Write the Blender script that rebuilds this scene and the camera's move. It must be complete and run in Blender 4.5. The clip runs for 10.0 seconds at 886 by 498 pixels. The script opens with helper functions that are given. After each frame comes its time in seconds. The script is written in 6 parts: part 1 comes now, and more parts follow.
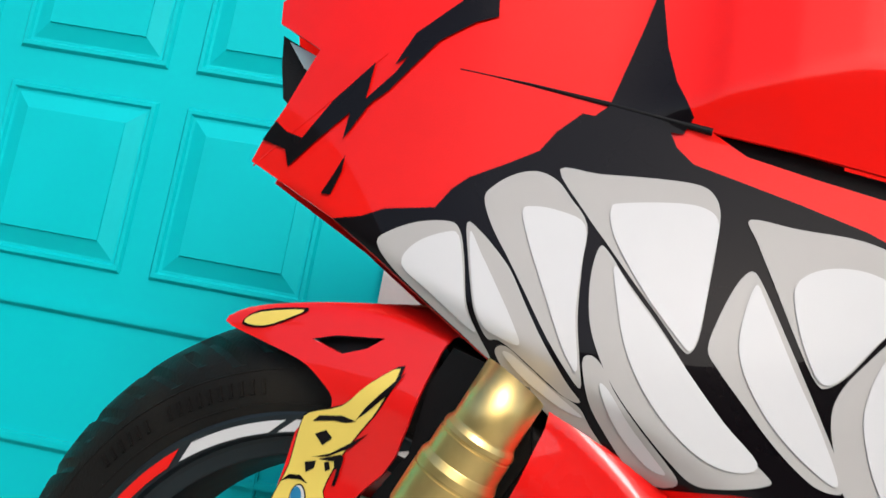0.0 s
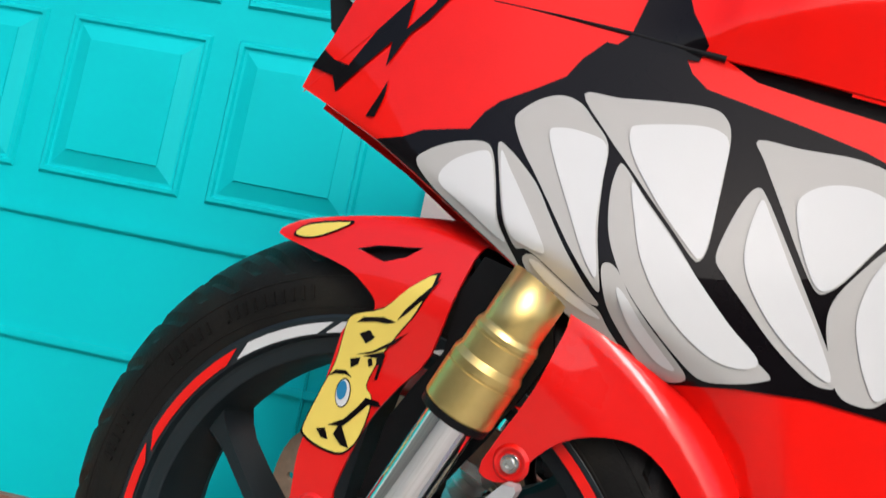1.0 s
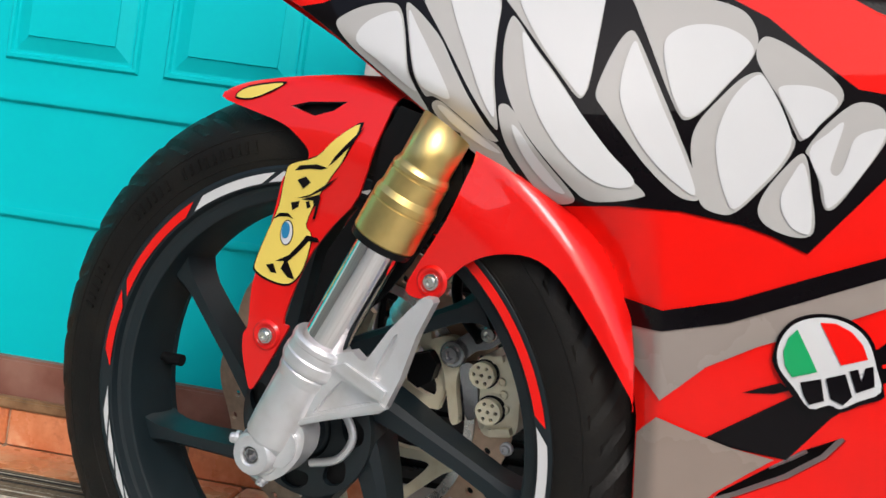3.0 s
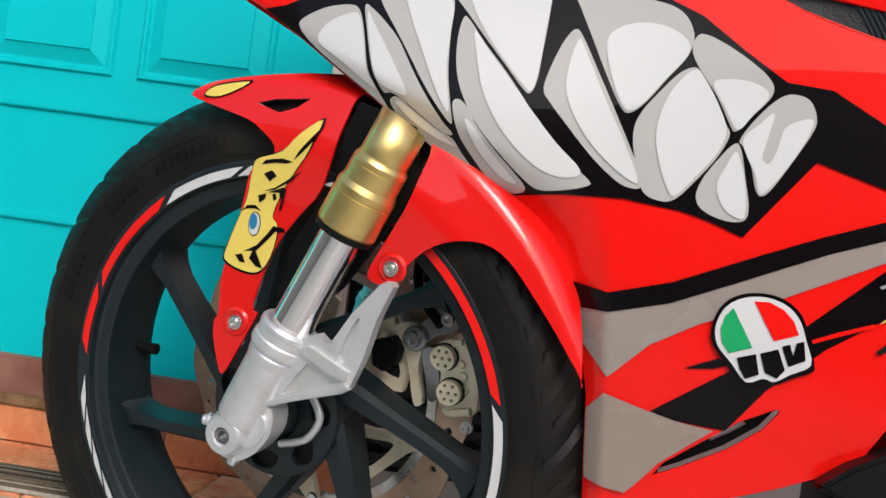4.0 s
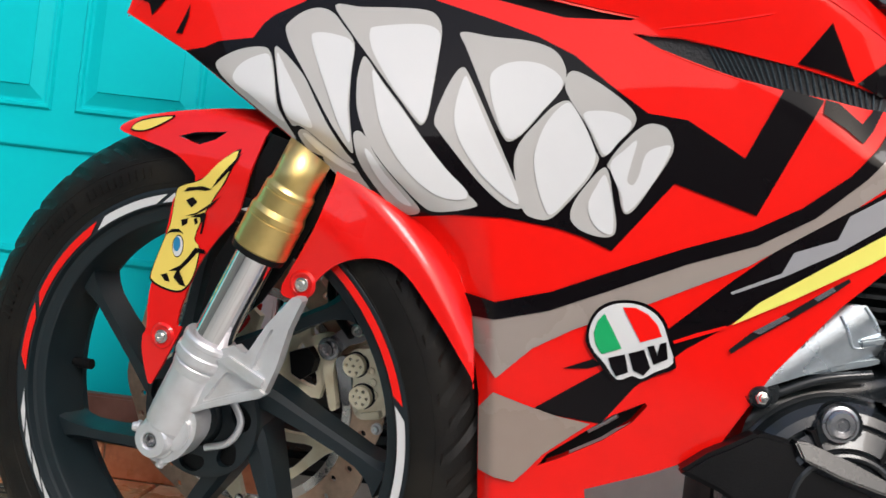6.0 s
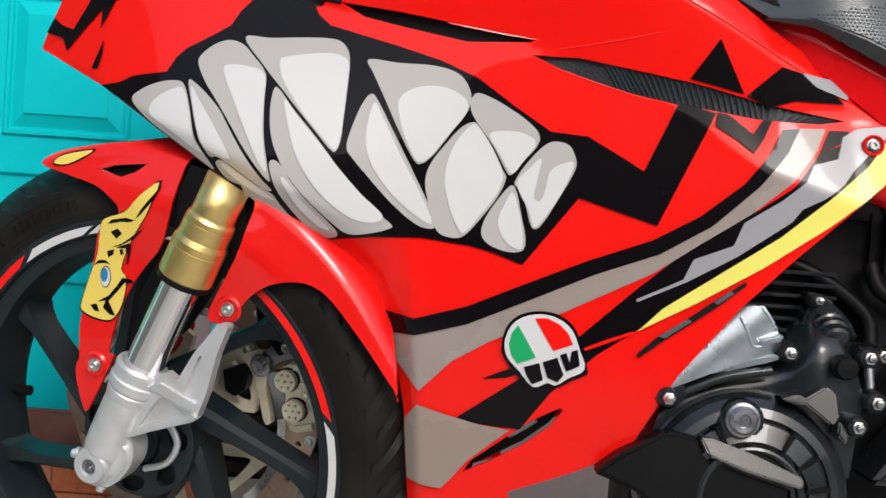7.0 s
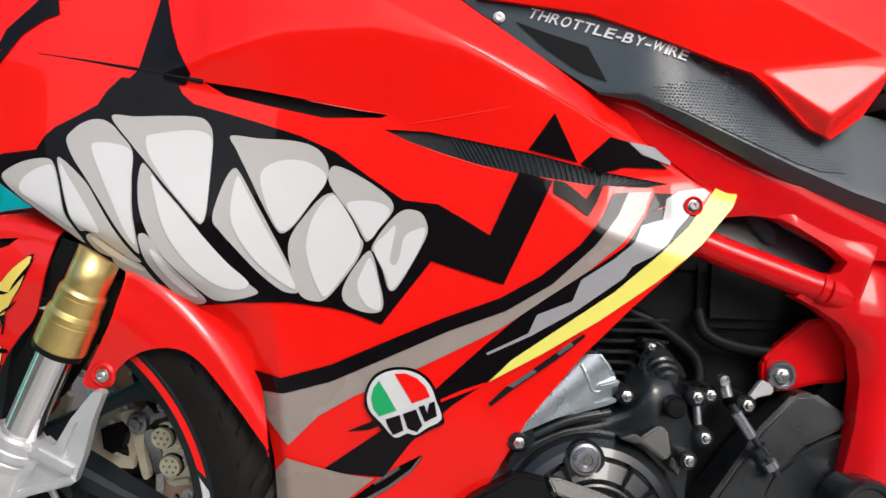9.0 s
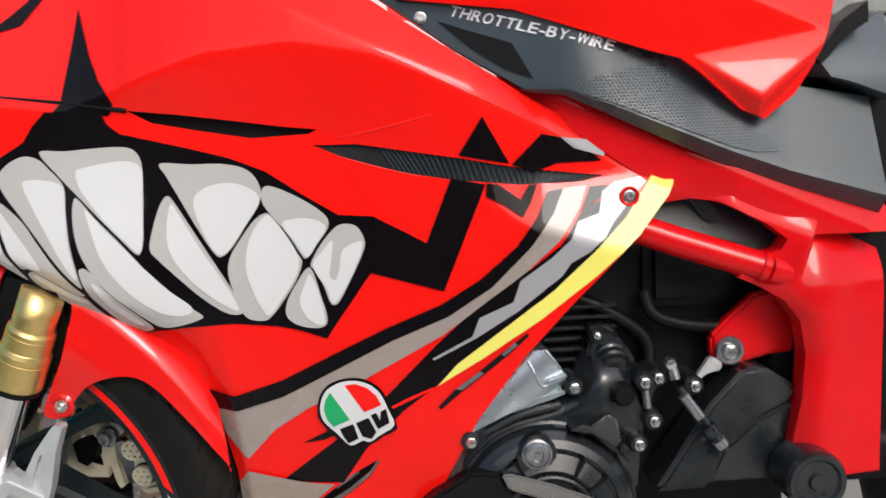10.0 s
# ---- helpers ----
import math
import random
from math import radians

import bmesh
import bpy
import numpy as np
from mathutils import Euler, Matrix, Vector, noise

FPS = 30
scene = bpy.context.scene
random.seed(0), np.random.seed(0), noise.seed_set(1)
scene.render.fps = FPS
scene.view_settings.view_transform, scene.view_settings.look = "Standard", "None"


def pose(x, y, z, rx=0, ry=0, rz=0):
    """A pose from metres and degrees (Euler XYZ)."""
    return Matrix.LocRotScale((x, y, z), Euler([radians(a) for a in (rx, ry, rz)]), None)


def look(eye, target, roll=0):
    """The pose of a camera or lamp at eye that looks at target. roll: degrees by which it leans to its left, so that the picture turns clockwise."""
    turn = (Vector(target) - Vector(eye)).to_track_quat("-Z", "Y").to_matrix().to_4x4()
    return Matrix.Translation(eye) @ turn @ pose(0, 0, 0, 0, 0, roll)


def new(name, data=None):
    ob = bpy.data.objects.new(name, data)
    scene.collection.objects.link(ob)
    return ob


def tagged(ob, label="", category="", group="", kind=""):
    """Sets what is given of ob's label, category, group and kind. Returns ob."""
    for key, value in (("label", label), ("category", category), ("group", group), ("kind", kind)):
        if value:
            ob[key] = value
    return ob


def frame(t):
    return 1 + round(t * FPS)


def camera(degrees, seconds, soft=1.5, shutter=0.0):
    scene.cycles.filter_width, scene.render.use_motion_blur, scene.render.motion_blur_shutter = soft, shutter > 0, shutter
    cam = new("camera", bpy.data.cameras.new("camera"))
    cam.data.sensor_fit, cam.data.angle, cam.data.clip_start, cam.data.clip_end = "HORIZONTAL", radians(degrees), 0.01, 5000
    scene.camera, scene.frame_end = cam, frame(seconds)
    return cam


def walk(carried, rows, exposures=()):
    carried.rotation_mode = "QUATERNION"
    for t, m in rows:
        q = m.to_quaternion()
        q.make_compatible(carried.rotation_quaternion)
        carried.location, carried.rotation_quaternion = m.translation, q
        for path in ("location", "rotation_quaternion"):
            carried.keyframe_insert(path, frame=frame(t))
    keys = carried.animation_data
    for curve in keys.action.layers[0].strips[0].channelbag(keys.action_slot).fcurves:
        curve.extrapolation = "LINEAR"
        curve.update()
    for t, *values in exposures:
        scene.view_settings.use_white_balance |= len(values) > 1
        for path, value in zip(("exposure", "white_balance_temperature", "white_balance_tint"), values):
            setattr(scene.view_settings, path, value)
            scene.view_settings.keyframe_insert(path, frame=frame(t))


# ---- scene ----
from mathutils.geometry import delaunay_2d_cdt

cam = camera(44.0, 10.0, soft=1.5, shutter=0.4)
PATH = [
    (0, (0.1131, -0.8255, 0.5439), (0.0011, 0.1574, 0.6897), 10.95),
    (0.5, (0.1244, -0.8645, 0.5306), (0.009, 0.1211, 0.6544), 11.32),
    (1, (0.1331, -0.896, 0.5168), (-0.0086, 0.0901, 0.6029), 11.65),
    (1.5, (0.1478, -0.92, 0.5049), (0.0093, 0.0695, 0.5465), 11.40),
    (2, (0.1695, -0.9425, 0.4986), (0.0401, 0.0489, 0.4813), 9.89),
    (2.5, (0.1912, -0.9787, 0.4974), (0.0682, 0.0134, 0.471), 8.91),
    (4, (0.2346, -1.0619, 0.4859), (0.1394, -0.0666, 0.4662), 7.77),
    (4.5, (0.2509, -1.0882, 0.4833), (0.1576, -0.0927, 0.4678), 8.01),
    (5, (0.2684, -1.1157, 0.4823), (0.1828, -0.1194, 0.482), 7.84),
    (6.5, (0.3154, -1.1849, 0.508), (0.276, -0.1857, 0.5129), 5.74),
    (7, (0.3342, -1.2052, 0.5478), (0.316, -0.2057, 0.5235), 3.99),
    (7.5, (0.3375, -1.2371, 0.5501), (0.3449, -0.2371, 0.5489), 3.45),
    (8, (0.3342, -1.2513, 0.5631), (0.379, -0.2523, 0.5624), 3.15),
    (8.5, (0.3383, -1.2693, 0.5773), (0.4076, -0.2717, 0.5798), 2.99),
    (9, (0.3636, -1.2876, 0.6086), (0.443, -0.2909, 0.5961), 2.29),
    (9.5, (0.3838, -1.3157, 0.6318), (0.4617, -0.3189, 0.6129), 1.24),
    (10, (0.4452, -1.2861, 0.7548), (0.5108, -0.2968, 0.625), -2.30),
]
walk(cam, [(t, look(eye, target, roll)) for t, eye, target, roll in PATH])

# ---- light: bright open side behind the camera, unseen ceiling added over the door side ----
world = bpy.data.worlds.new("world")
scene.world = world
world.use_nodes = True
wn = world.node_tree
sky = wn.nodes.new("ShaderNodeTexSky")
sky.sky_type, sky.sun_disc = "NISHITA", False
sky.sun_elevation, sky.sun_rotation = radians(38), radians(160)
sky.air_density, sky.dust_density = 1.0, 3.0
wn.links.new(sky.outputs[0], wn.nodes["Background"].inputs[0])
wn.nodes["Background"].inputs[1].default_value = 0.15
sun = new("sun", bpy.data.lights.new("sun", "SUN"))
sun.data.energy, sun.data.angle, sun.data.color = 1.15, radians(20), (0.985, 0.985, 1.0)
sun.matrix_world = look((1.648, -3.702, 3.578), (0.3, 0, 0.5))
scene.view_settings.exposure = 0.18


# ---- materials ----
def material(name, color, rough=0.5, metal=0.0, coat=0.0, vary=0.06, scale=40.0, bump=0.0, bump_scale=200.0, dirt=None, dirt_scale=9.0, spec=0.5):
    m = bpy.data.materials.new(name)
    m.use_nodes = True
    nt = m.node_tree
    b = nt.nodes["Principled BSDF"]
    b.inputs["Roughness"].default_value, b.inputs["Metallic"].default_value = rough, metal
    b.inputs["Specular IOR Level"].default_value = spec
    b.inputs["Coat Weight"].default_value, b.inputs["Coat Roughness"].default_value = coat, 0.02
    b.inputs["Coat IOR"].default_value = 1.5
    co = nt.nodes.new("ShaderNodeTexCoord")
    n1 = nt.nodes.new("ShaderNodeTexNoise")
    n1.inputs["Scale"].default_value, n1.inputs["Detail"].default_value = scale, 6
    nt.links.new(co.outputs["Object"], n1.inputs["Vector"])
    n2 = nt.nodes.new("ShaderNodeTexNoise")
    n2.inputs["Scale"].default_value, n2.inputs["Detail"].default_value = dirt_scale, 8
    nt.links.new(co.outputs["Object"], n2.inputs["Vector"])
    hsv = nt.nodes.new("ShaderNodeHueSaturation")
    hsv.inputs["Color"].default_value = (*color, 1)
    r1 = nt.nodes.new("ShaderNodeMapRange")
    r1.inputs[1].default_value, r1.inputs[2].default_value = 0.25, 0.75
    r1.inputs[3].default_value, r1.inputs[4].default_value = 1 - vary, 1 + vary
    nt.links.new(n1.outputs[0], r1.inputs[0])
    nt.links.new(r1.outputs[0], hsv.inputs["Value"])
    out = hsv.outputs[0]
    if dirt:
        ramp = nt.nodes.new("ShaderNodeValToRGB")
        ramp.color_ramp.elements[0].position, ramp.color_ramp.elements[1].position = 0.48, 0.72
        nt.links.new(n2.outputs[0], ramp.inputs[0])
        mx = nt.nodes.new("ShaderNodeMixRGB")
        mx.inputs[2].default_value = (*dirt, 1)
        nt.links.new(ramp.outputs[0], mx.inputs[0])
        nt.links.new(out, mx.inputs[1])
        out = mx.outputs[0]
    nt.links.new(out, b.inputs["Base Color"])
    r2 = nt.nodes.new("ShaderNodeMapRange")
    r2.inputs[1].default_value, r2.inputs[2].default_value = 0.3, 0.7
    r2.inputs[3].default_value, r2.inputs[4].default_value = rough * 0.8, min(1.0, rough * 1.25)
    nt.links.new(n2.outputs[0], r2.inputs[0])
    nt.links.new(r2.outputs[0], b.inputs["Roughness"])
    if bump:
        nb = nt.nodes.new("ShaderNodeTexNoise")
        nb.inputs["Scale"].default_value, nb.inputs["Detail"].default_value = bump_scale, 4
        nt.links.new(co.outputs["Object"], nb.inputs["Vector"])
        bp = nt.nodes.new("ShaderNodeBump")
        bp.inputs["Strength"].default_value, bp.inputs["Distance"].default_value = bump, 0.002
        nt.links.new(nb.outputs[0], bp.inputs["Height"])
        nt.links.new(bp.outputs[0], b.inputs["Normal"])
    return m


RED = material("red_paint", (0.95, 0.008, 0.004), 0.35, coat=0.6, vary=0.02, spec=0.1)
RED_DEEP = material("red_frame_paint", (0.74, 0.006, 0.009), 0.30, coat=0.5, vary=0.03, dirt=(0.66, 0.006, 0.009), spec=0.06)
FENDER = material("red_fender_paint", (0.82, 0.009, 0.007), 0.30, coat=0.9, vary=0.02, spec=0.15)
INK = material("black_vinyl", (0.0045, 0.003, 0.0038), 0.28, coat=0.36, vary=0.05, spec=0.06)
TOOTH = material("grey_vinyl", (0.49, 0.475, 0.45), 0.42, coat=0.4, vary=0.015, spec=0.25)
WHITE = material("white_vinyl", (0.70, 0.70, 0.695), 0.42, coat=0.4, vary=0.01, spec=0.25)
TAN = material("taupe_vinyl", (0.325, 0.252, 0.208), 0.25, coat=0.45, vary=0.03, spec=0.35)
# the stripe's taupe, greyed part way for the reflections along it
TAUPEGREY = material("taupe_reflection_vinyl", (0.338, 0.284, 0.250), 0.25, coat=0.45, vary=0.03, spec=0.35)
SILVERGREY = material("silver_grey_vinyl", (0.35, 0.345, 0.355), 0.22, coat=0.45, vary=0.02, spec=0.4)
YELLOW = material("yellow_vinyl", (0.88, 0.80, 0.16), 0.4, coat=0.35, vary=0.02, spec=0.3)
STICKER = material("pale_yellow_vinyl", (0.86, 0.66, 0.13), 0.45, vary=0.03)
STEEL = material("dull_plug_steel", (0.34, 0.34, 0.35), 0.24, metal=0.8, vary=0.1)
BLUE = material("blue_vinyl", (0.02, 0.22, 0.42), 0.4, vary=0.02)
GREEN = material("green_vinyl", (0.0, 0.40, 0.12), 0.4, coat=0.75, vary=0.02)
RUBBER = material("tyre_rubber", (0.0095, 0.0088, 0.0080), 0.50, vary=0.25, scale=25, bump=0.25, bump_scale=350, dirt=(0.017, 0.0150, 0.0115), dirt_scale=14, spec=0.18)
SATIN = material("satin_black_alloy", (0.0075, 0.0145, 0.0185), 0.42, vary=0.15, bump=0.06, bump_scale=500, dirt=(0.010, 0.016, 0.020), spec=0.45)
BLACK = material("black_plastic", (0.005, 0.005, 0.0055), 0.45, vary=0.15, bump=0.15, bump_scale=600, spec=0.2)
CASE = material("black_engine_paint", (0.010, 0.013, 0.015), 0.28, coat=0.4, vary=0.2, bump=0.06, bump_scale=450, dirt=(0.018, 0.020, 0.021), dirt_scale=20, spec=0.5)
GREYPLASTIC = material("dark_grey_plastic", (0.020, 0.036, 0.045), 0.32, vary=0.08, bump=0.12, bump_scale=900, spec=0.8)
VINYLSEAT = material("seat_vinyl", (0.08, 0.10, 0.115), 0.5, vary=0.1, bump=0.3, bump_scale=500)
ALLOY = material("cast_alloy", (0.80, 0.80, 0.81), 0.36, metal=0.65, vary=0.05, bump=0.14, bump_scale=700, dirt=(0.68, 0.67, 0.65), dirt_scale=25)
HEADALLOY = material("engine_silver", (0.60, 0.66, 0.70), 0.28, metal=0.9, vary=0.1, bump=0.1, bump_scale=500, dirt=(0.42, 0.46, 0.48), dirt_scale=30)
CHROME = material("chrome_tube", (0.95, 0.92, 0.91), 0.08, metal=1.0, vary=0.02)
BOLT = material("zinc_bolt", (0.72, 0.72, 0.68), 0.20, metal=0.95, vary=0.1)
GOLD = material("gold_anodised", (0.90, 0.66, 0.25), 0.36, metal=1.0, vary=0.04, scale=90, dirt=(0.86, 0.62, 0.22), dirt_scale=60)
CALIPER = material("champagne_alloy", (0.97, 0.90, 0.68), 0.34, metal=0.15, vary=0.06, bump=0.15, bump_scale=600, dirt=(0.82, 0.72, 0.50), dirt_scale=40)
DISC = material("worn_steel_disc", (0.60, 0.43, 0.31), 0.38, metal=0.5, vary=0.15, scale=120, dirt=(0.52, 0.33, 0.22), dirt_scale=22)
POLISHED = material("polished_steel", (0.62, 0.60, 0.57), 0.25, metal=0.9, vary=0.1, scale=60, dirt=(0.5, 0.45, 0.4), dirt_scale=25)
CARBON = material("carbon_weave_plastic", (0.012, 0.013, 0.015), 0.4, vary=0.5, scale=300, spec=0.3, bump=0.3, bump_scale=420)
TEAL = material("teal_door_paint", (0.0, 0.56, 0.60), 0.5, vary=0.03, scale=12, bump=0.06, bump_scale=60, dirt=(0.0, 0.52, 0.56), dirt_scale=3, spec=0.12)
WOODSILL = material("brown_sill_paint", (0.20, 0.075, 0.05), 0.5, vary=0.2, scale=18, bump=0.3, bump_scale=120, dirt=(0.30, 0.15, 0.11), dirt_scale=12)
STRIPWOOD = material("worn_strip_wood", (0.20, 0.11, 0.05), 0.5, vary=0.4, scale=30, bump=0.4, bump_scale=150, dirt=(0.42, 0.27, 0.14), dirt_scale=15)


def tile_material():
    """Worn terracotta: every tile a little different, with cloudy pale wear, sheen painted in with it, and fine
    scratches.
    """
    m = bpy.data.materials.new("terracotta_tile")
    m.use_nodes = True
    nt = m.node_tree
    b = nt.nodes["Principled BSDF"]
    co, info = nt.nodes.new("ShaderNodeTexCoord"), nt.nodes.new("ShaderNodeObjectInfo")
    spread = nt.nodes.new("ShaderNodeVectorMath")
    spread.operation = "MULTIPLY_ADD"
    spread.inputs[1].default_value = (1, 1, 1)
    shift = nt.nodes.new("ShaderNodeMath")
    shift.operation = "MULTIPLY"
    shift.inputs[1].default_value = 37.0
    nt.links.new(info.outputs["Random"], shift.inputs[0])
    nt.links.new(co.outputs["Object"], spread.inputs[0])
    nt.links.new(shift.outputs[0], spread.inputs[2])

    def cloud(scale, low, high, a, c, detail=8):
        n = nt.nodes.new("ShaderNodeTexNoise")
        n.inputs["Scale"].default_value, n.inputs["Detail"].default_value, n.inputs["Roughness"].default_value = scale, detail, 0.65
        nt.links.new(spread.outputs[0], n.inputs["Vector"])
        r = nt.nodes.new("ShaderNodeMapRange")
        for i, v in enumerate((low, high, a, c)):
            r.inputs[i + 1].default_value = v
        nt.links.new(n.outputs[0], r.inputs[0])
        return r.outputs[0]

    def blend(amount, below, colour):
        mx = nt.nodes.new("ShaderNodeMixRGB")
        nt.links.new(amount, mx.inputs[0])
        if below:
            nt.links.new(below, mx.inputs[1])
        else:
            mx.inputs[1].default_value = (0.66, 0.215, 0.085, 1)
        mx.inputs[2].default_value = (*colour, 1)
        return mx.outputs[0]

    c = blend(cloud(14, 0.40, 0.62, 0.0, 0.75), None, (0.86, 0.38, 0.19))
    # cream clouds: wear, and the floor's gloss put into the colour
    c = blend(cloud(8, 0.52, 0.72, 0.0, 0.8), c, (0.85, 0.60, 0.38))
    c = blend(cloud(45, 0.54, 0.72, 0.0, 0.6), c, (0.45, 0.11, 0.045))
    nt.links.new(c, b.inputs["Base Color"])
    nt.links.new(cloud(20, 0.35, 0.65, 0.18, 0.42), b.inputs["Roughness"])
    bp = nt.nodes.new("ShaderNodeBump")
    bp.inputs["Strength"].default_value, bp.inputs["Distance"].default_value = 0.25, 0.002
    nt.links.new(cloud(60, 0.3, 0.7, 0.0, 1.0), bp.inputs["Height"])
    nt.links.new(bp.outputs[0], b.inputs["Normal"])
    return m


TILE = tile_material()
GROUT = material("pale_grout", (0.42, 0.30, 0.2), 0.8, vary=0.15, bump=0.3)
CONCRETE = material("beige_floor", (0.47, 0.46, 0.42), 0.55, vary=0.1, scale=15, bump=0.1, dirt=(0.40, 0.38, 0.33), dirt_scale=6)
MATSLAT3 = material("dark_mat_fibre", (0.035, 0.028, 0.022), 0.85, vary=0.4, scale=160, bump=0.6, bump_scale=500)
MATSLAT = material("brown_mat_fibre", (0.16, 0.115, 0.075), 0.85, vary=0.4, scale=160, bump=0.6, bump_scale=500)
MATSLAT2 = material("pale_mat_fibre", (0.50, 0.45, 0.37), 0.85, vary=0.3, scale=160, bump=0.6, bump_scale=500)
# grey of the added, unseen walls, its tone set for reflections
UNSEENWALL = material("unseen_wall_grey", (0.22, 0.215, 0.20), 0.85, vary=0.3, scale=6, bump=0.4, bump_scale=60)
SHUTTER = material("grey_shutter_paint", (0.42, 0.44, 0.45), 0.45, vary=0.06)
PLASTER = material("white_plaster", (0.75, 0.74, 0.70), 0.8, vary=0.05, bump=0.2)
# pale teal of the reflection put into the lens colour
LENS = material("lens_reflection", (0.55, 0.75, 0.78), 0.08, vary=0.05)


# ---- mesh helpers ----
def mesh_object(name, verts, faces, mat_, parent=None, label="", smooth=True, sharp=24):
    me = bpy.data.meshes.new(name)
    me.from_pydata([tuple(v) for v in verts], [], [tuple(f) for f in faces])
    me.materials.append(mat_)
    me.validate()
    bm = bmesh.new()
    bm.from_mesh(me)
    bmesh.ops.recalc_face_normals(bm, faces=bm.faces)
    for e in bm.edges:
        e.smooth = not (len(e.link_faces) == 2 and e.calc_face_angle(0) > radians(sharp))
    for f in bm.faces:
        f.smooth = smooth
    bm.to_mesh(me)
    bm.free()
    ob = new(name, me)
    ob.parent = parent
    if label:
        tagged(ob, label)
    return ob


def part(name, bm, mat_, parent, label="", bevel=0.0):
    """Links a bmesh as one mesh object under a thing or part."""
    if bevel:
        bmesh.ops.bevel(bm, geom=[e for e in bm.edges if len(e.link_faces) == 2 and e.calc_face_angle(0) > 0.5], offset=bevel, segments=2, affect="EDGES", clamp_overlap=True)
    vs = [v.co.copy() for v in bm.verts]
    bm.verts.index_update()
    fs = [[v.index for v in f.verts] for f in bm.faces]
    bm.free()
    return mesh_object(name, vs, fs, mat_, parent, label)


def block(a, b, m=None):
    bm = bmesh.new()
    bmesh.ops.create_cube(bm, size=1)
    for v in bm.verts:
        v.co = Vector([a[i] + (v.co[i] + 0.5) * (b[i] - a[i]) for i in range(3)])
    if m:
        bm.transform(m)
    return bm


def rounded(pts, k=5):
    """Closed smooth curve through the points."""
    out, n = [], len(pts)
    for i in range(n):
        p0, p1, p2, p3 = (np.array(pts[(i + j) % n], float) for j in (-1, 0, 1, 2))
        for s in range(k):
            t = s / k
            out.append(tuple(0.5 * ((2 * p1) + (p2 - p0) * t + (2 * p0 - 5 * p1 + 4 * p2 - p3) * t * t + (3 * p1 - p0 - 3 * p2 + p3) * t ** 3)))
    return out


def dense(pts, step):
    out = []
    for i, a in enumerate(pts):
        b = pts[(i + 1) % len(pts)]
        n = max(1, int(math.dist(a, b) / step))
        out += [(a[0] + (b[0] - a[0]) * s / n, a[1] + (b[1] - a[1]) * s / n) for s in range(n)]
    return out


def inside(p, poly):
    c, n = False, len(poly)
    for i in range(n):
        (x1, y1), (x2, y2) = poly[i], poly[i - 1]
        if (y1 > p[1]) != (y2 > p[1]) and p[0] < (x2 - x1) * (p[1] - y1) / (y2 - y1) + x1:
            c = not c
    return c


def inside_many(p, poly):
    """Which of the rows of p lie inside the closed outline."""
    c = np.zeros(len(p), bool)
    for (x1, y1), (x2, y2) in zip(poly, poly[1:] + poly[:1]):
        if y1 != y2:
            c ^= ((y1 > p[:, 1]) != (y2 > p[:, 1])) & (p[:, 0] < (x2 - x1) * (p[:, 1] - y1) / (y2 - y1) + x1)
    return c


def fill(outline, step, holes=()):
    """Triangles that fill a flat outline, with inner points on a grid."""
    loops = [dense(outline, step)] + [dense(h, step) for h in holes]
    pts, edges = [], []
    for lp in loops:
        s = len(pts)
        pts += lp
        edges += [(s + i, s + (i + 1) % len(lp)) for i in range(len(lp))]
    arr = np.array(loops[0])
    gx = np.arange(arr[:, 0].min() + step / 2, arr[:, 0].max(), step)
    gy = np.arange(arr[:, 1].min() + step / 2, arr[:, 1].max(), step)
    g = np.array([(x + (step / 2 if j % 2 else 0), y) for j, y in enumerate(gy) for x in gx]).reshape(-1, 2)
    if len(g):
        g = g[inside_many(g, loops[0])]
        for h in loops[1:]:
            g = g[~inside_many(g, h)]
        pts += [tuple(q) for q in g]
    loop_faces, s = [], 0
    for lp in loops:
        loop_faces.append(list(range(s, s + len(lp))))
        s += len(lp)
    vs, _, fs, *_ = delaunay_2d_cdt([Vector(q) for q in pts], [] if holes else edges, loop_faces if holes else [], 2 if holes else 1, 1e-6)
    return [tuple(v) for v in vs], [list(f) for f in fs]


def shell(name, outline, depth, mat_, parent, label="", step=0.006, thick=0.004, holes=(), place=None):
    """A curved panel over an outline in (x, z): front at y = depth(x, z), with a turned-in edge and a back."""
    vs, fs = fill(outline, step, holes)
    n = len(vs)
    front = [(x, depth(x, z), z) for x, z in vs]
    faces = list(fs)
    verts = front
    if thick:
        verts = front + [(x, y + thick, z) for x, y, z in front]
        faces = fs + [[n + i for i in reversed(f)] for f in fs]
        count = {}
        for f in fs:
            for a, b in zip(f, f[1:] + f[:1]):
                count[(a, b)] = 1
        faces += [[b, a, n + a, n + b] for a, b in count if (b, a) not in count]
    if place:
        verts = [place(*v) for v in verts]
    return mesh_object(name, verts, faces, mat_, parent, label)


def lathe(profile, n=64, closed=False, m=None, wobble=None):
    """A body of revolution about the local y axis from (radius, y) pairs."""
    verts, faces, k = [], [], len(profile)
    for i in range(n):
        a = 2 * math.pi * i / n
        for j, (r, y) in enumerate(profile):
            rr = r + (wobble(a, j) if wobble else 0)
            verts.append(Vector((rr * math.cos(a), y, rr * math.sin(a))))
    for i in range(n):
        for j in range(k if closed else k - 1):
            j2 = (j + 1) % k
            faces.append([i * k + j, i * k + j2, ((i + 1) % n) * k + j2, ((i + 1) % n) * k + j])
    if not closed:
        if profile[0][0] > 1e-6:
            faces.append([i * k for i in range(n)])
        if profile[-1][0] > 1e-6:
            faces.append([i * k + k - 1 for i in reversed(range(n))])
    if m:
        verts = [m @ v for v in verts]
    return verts, faces


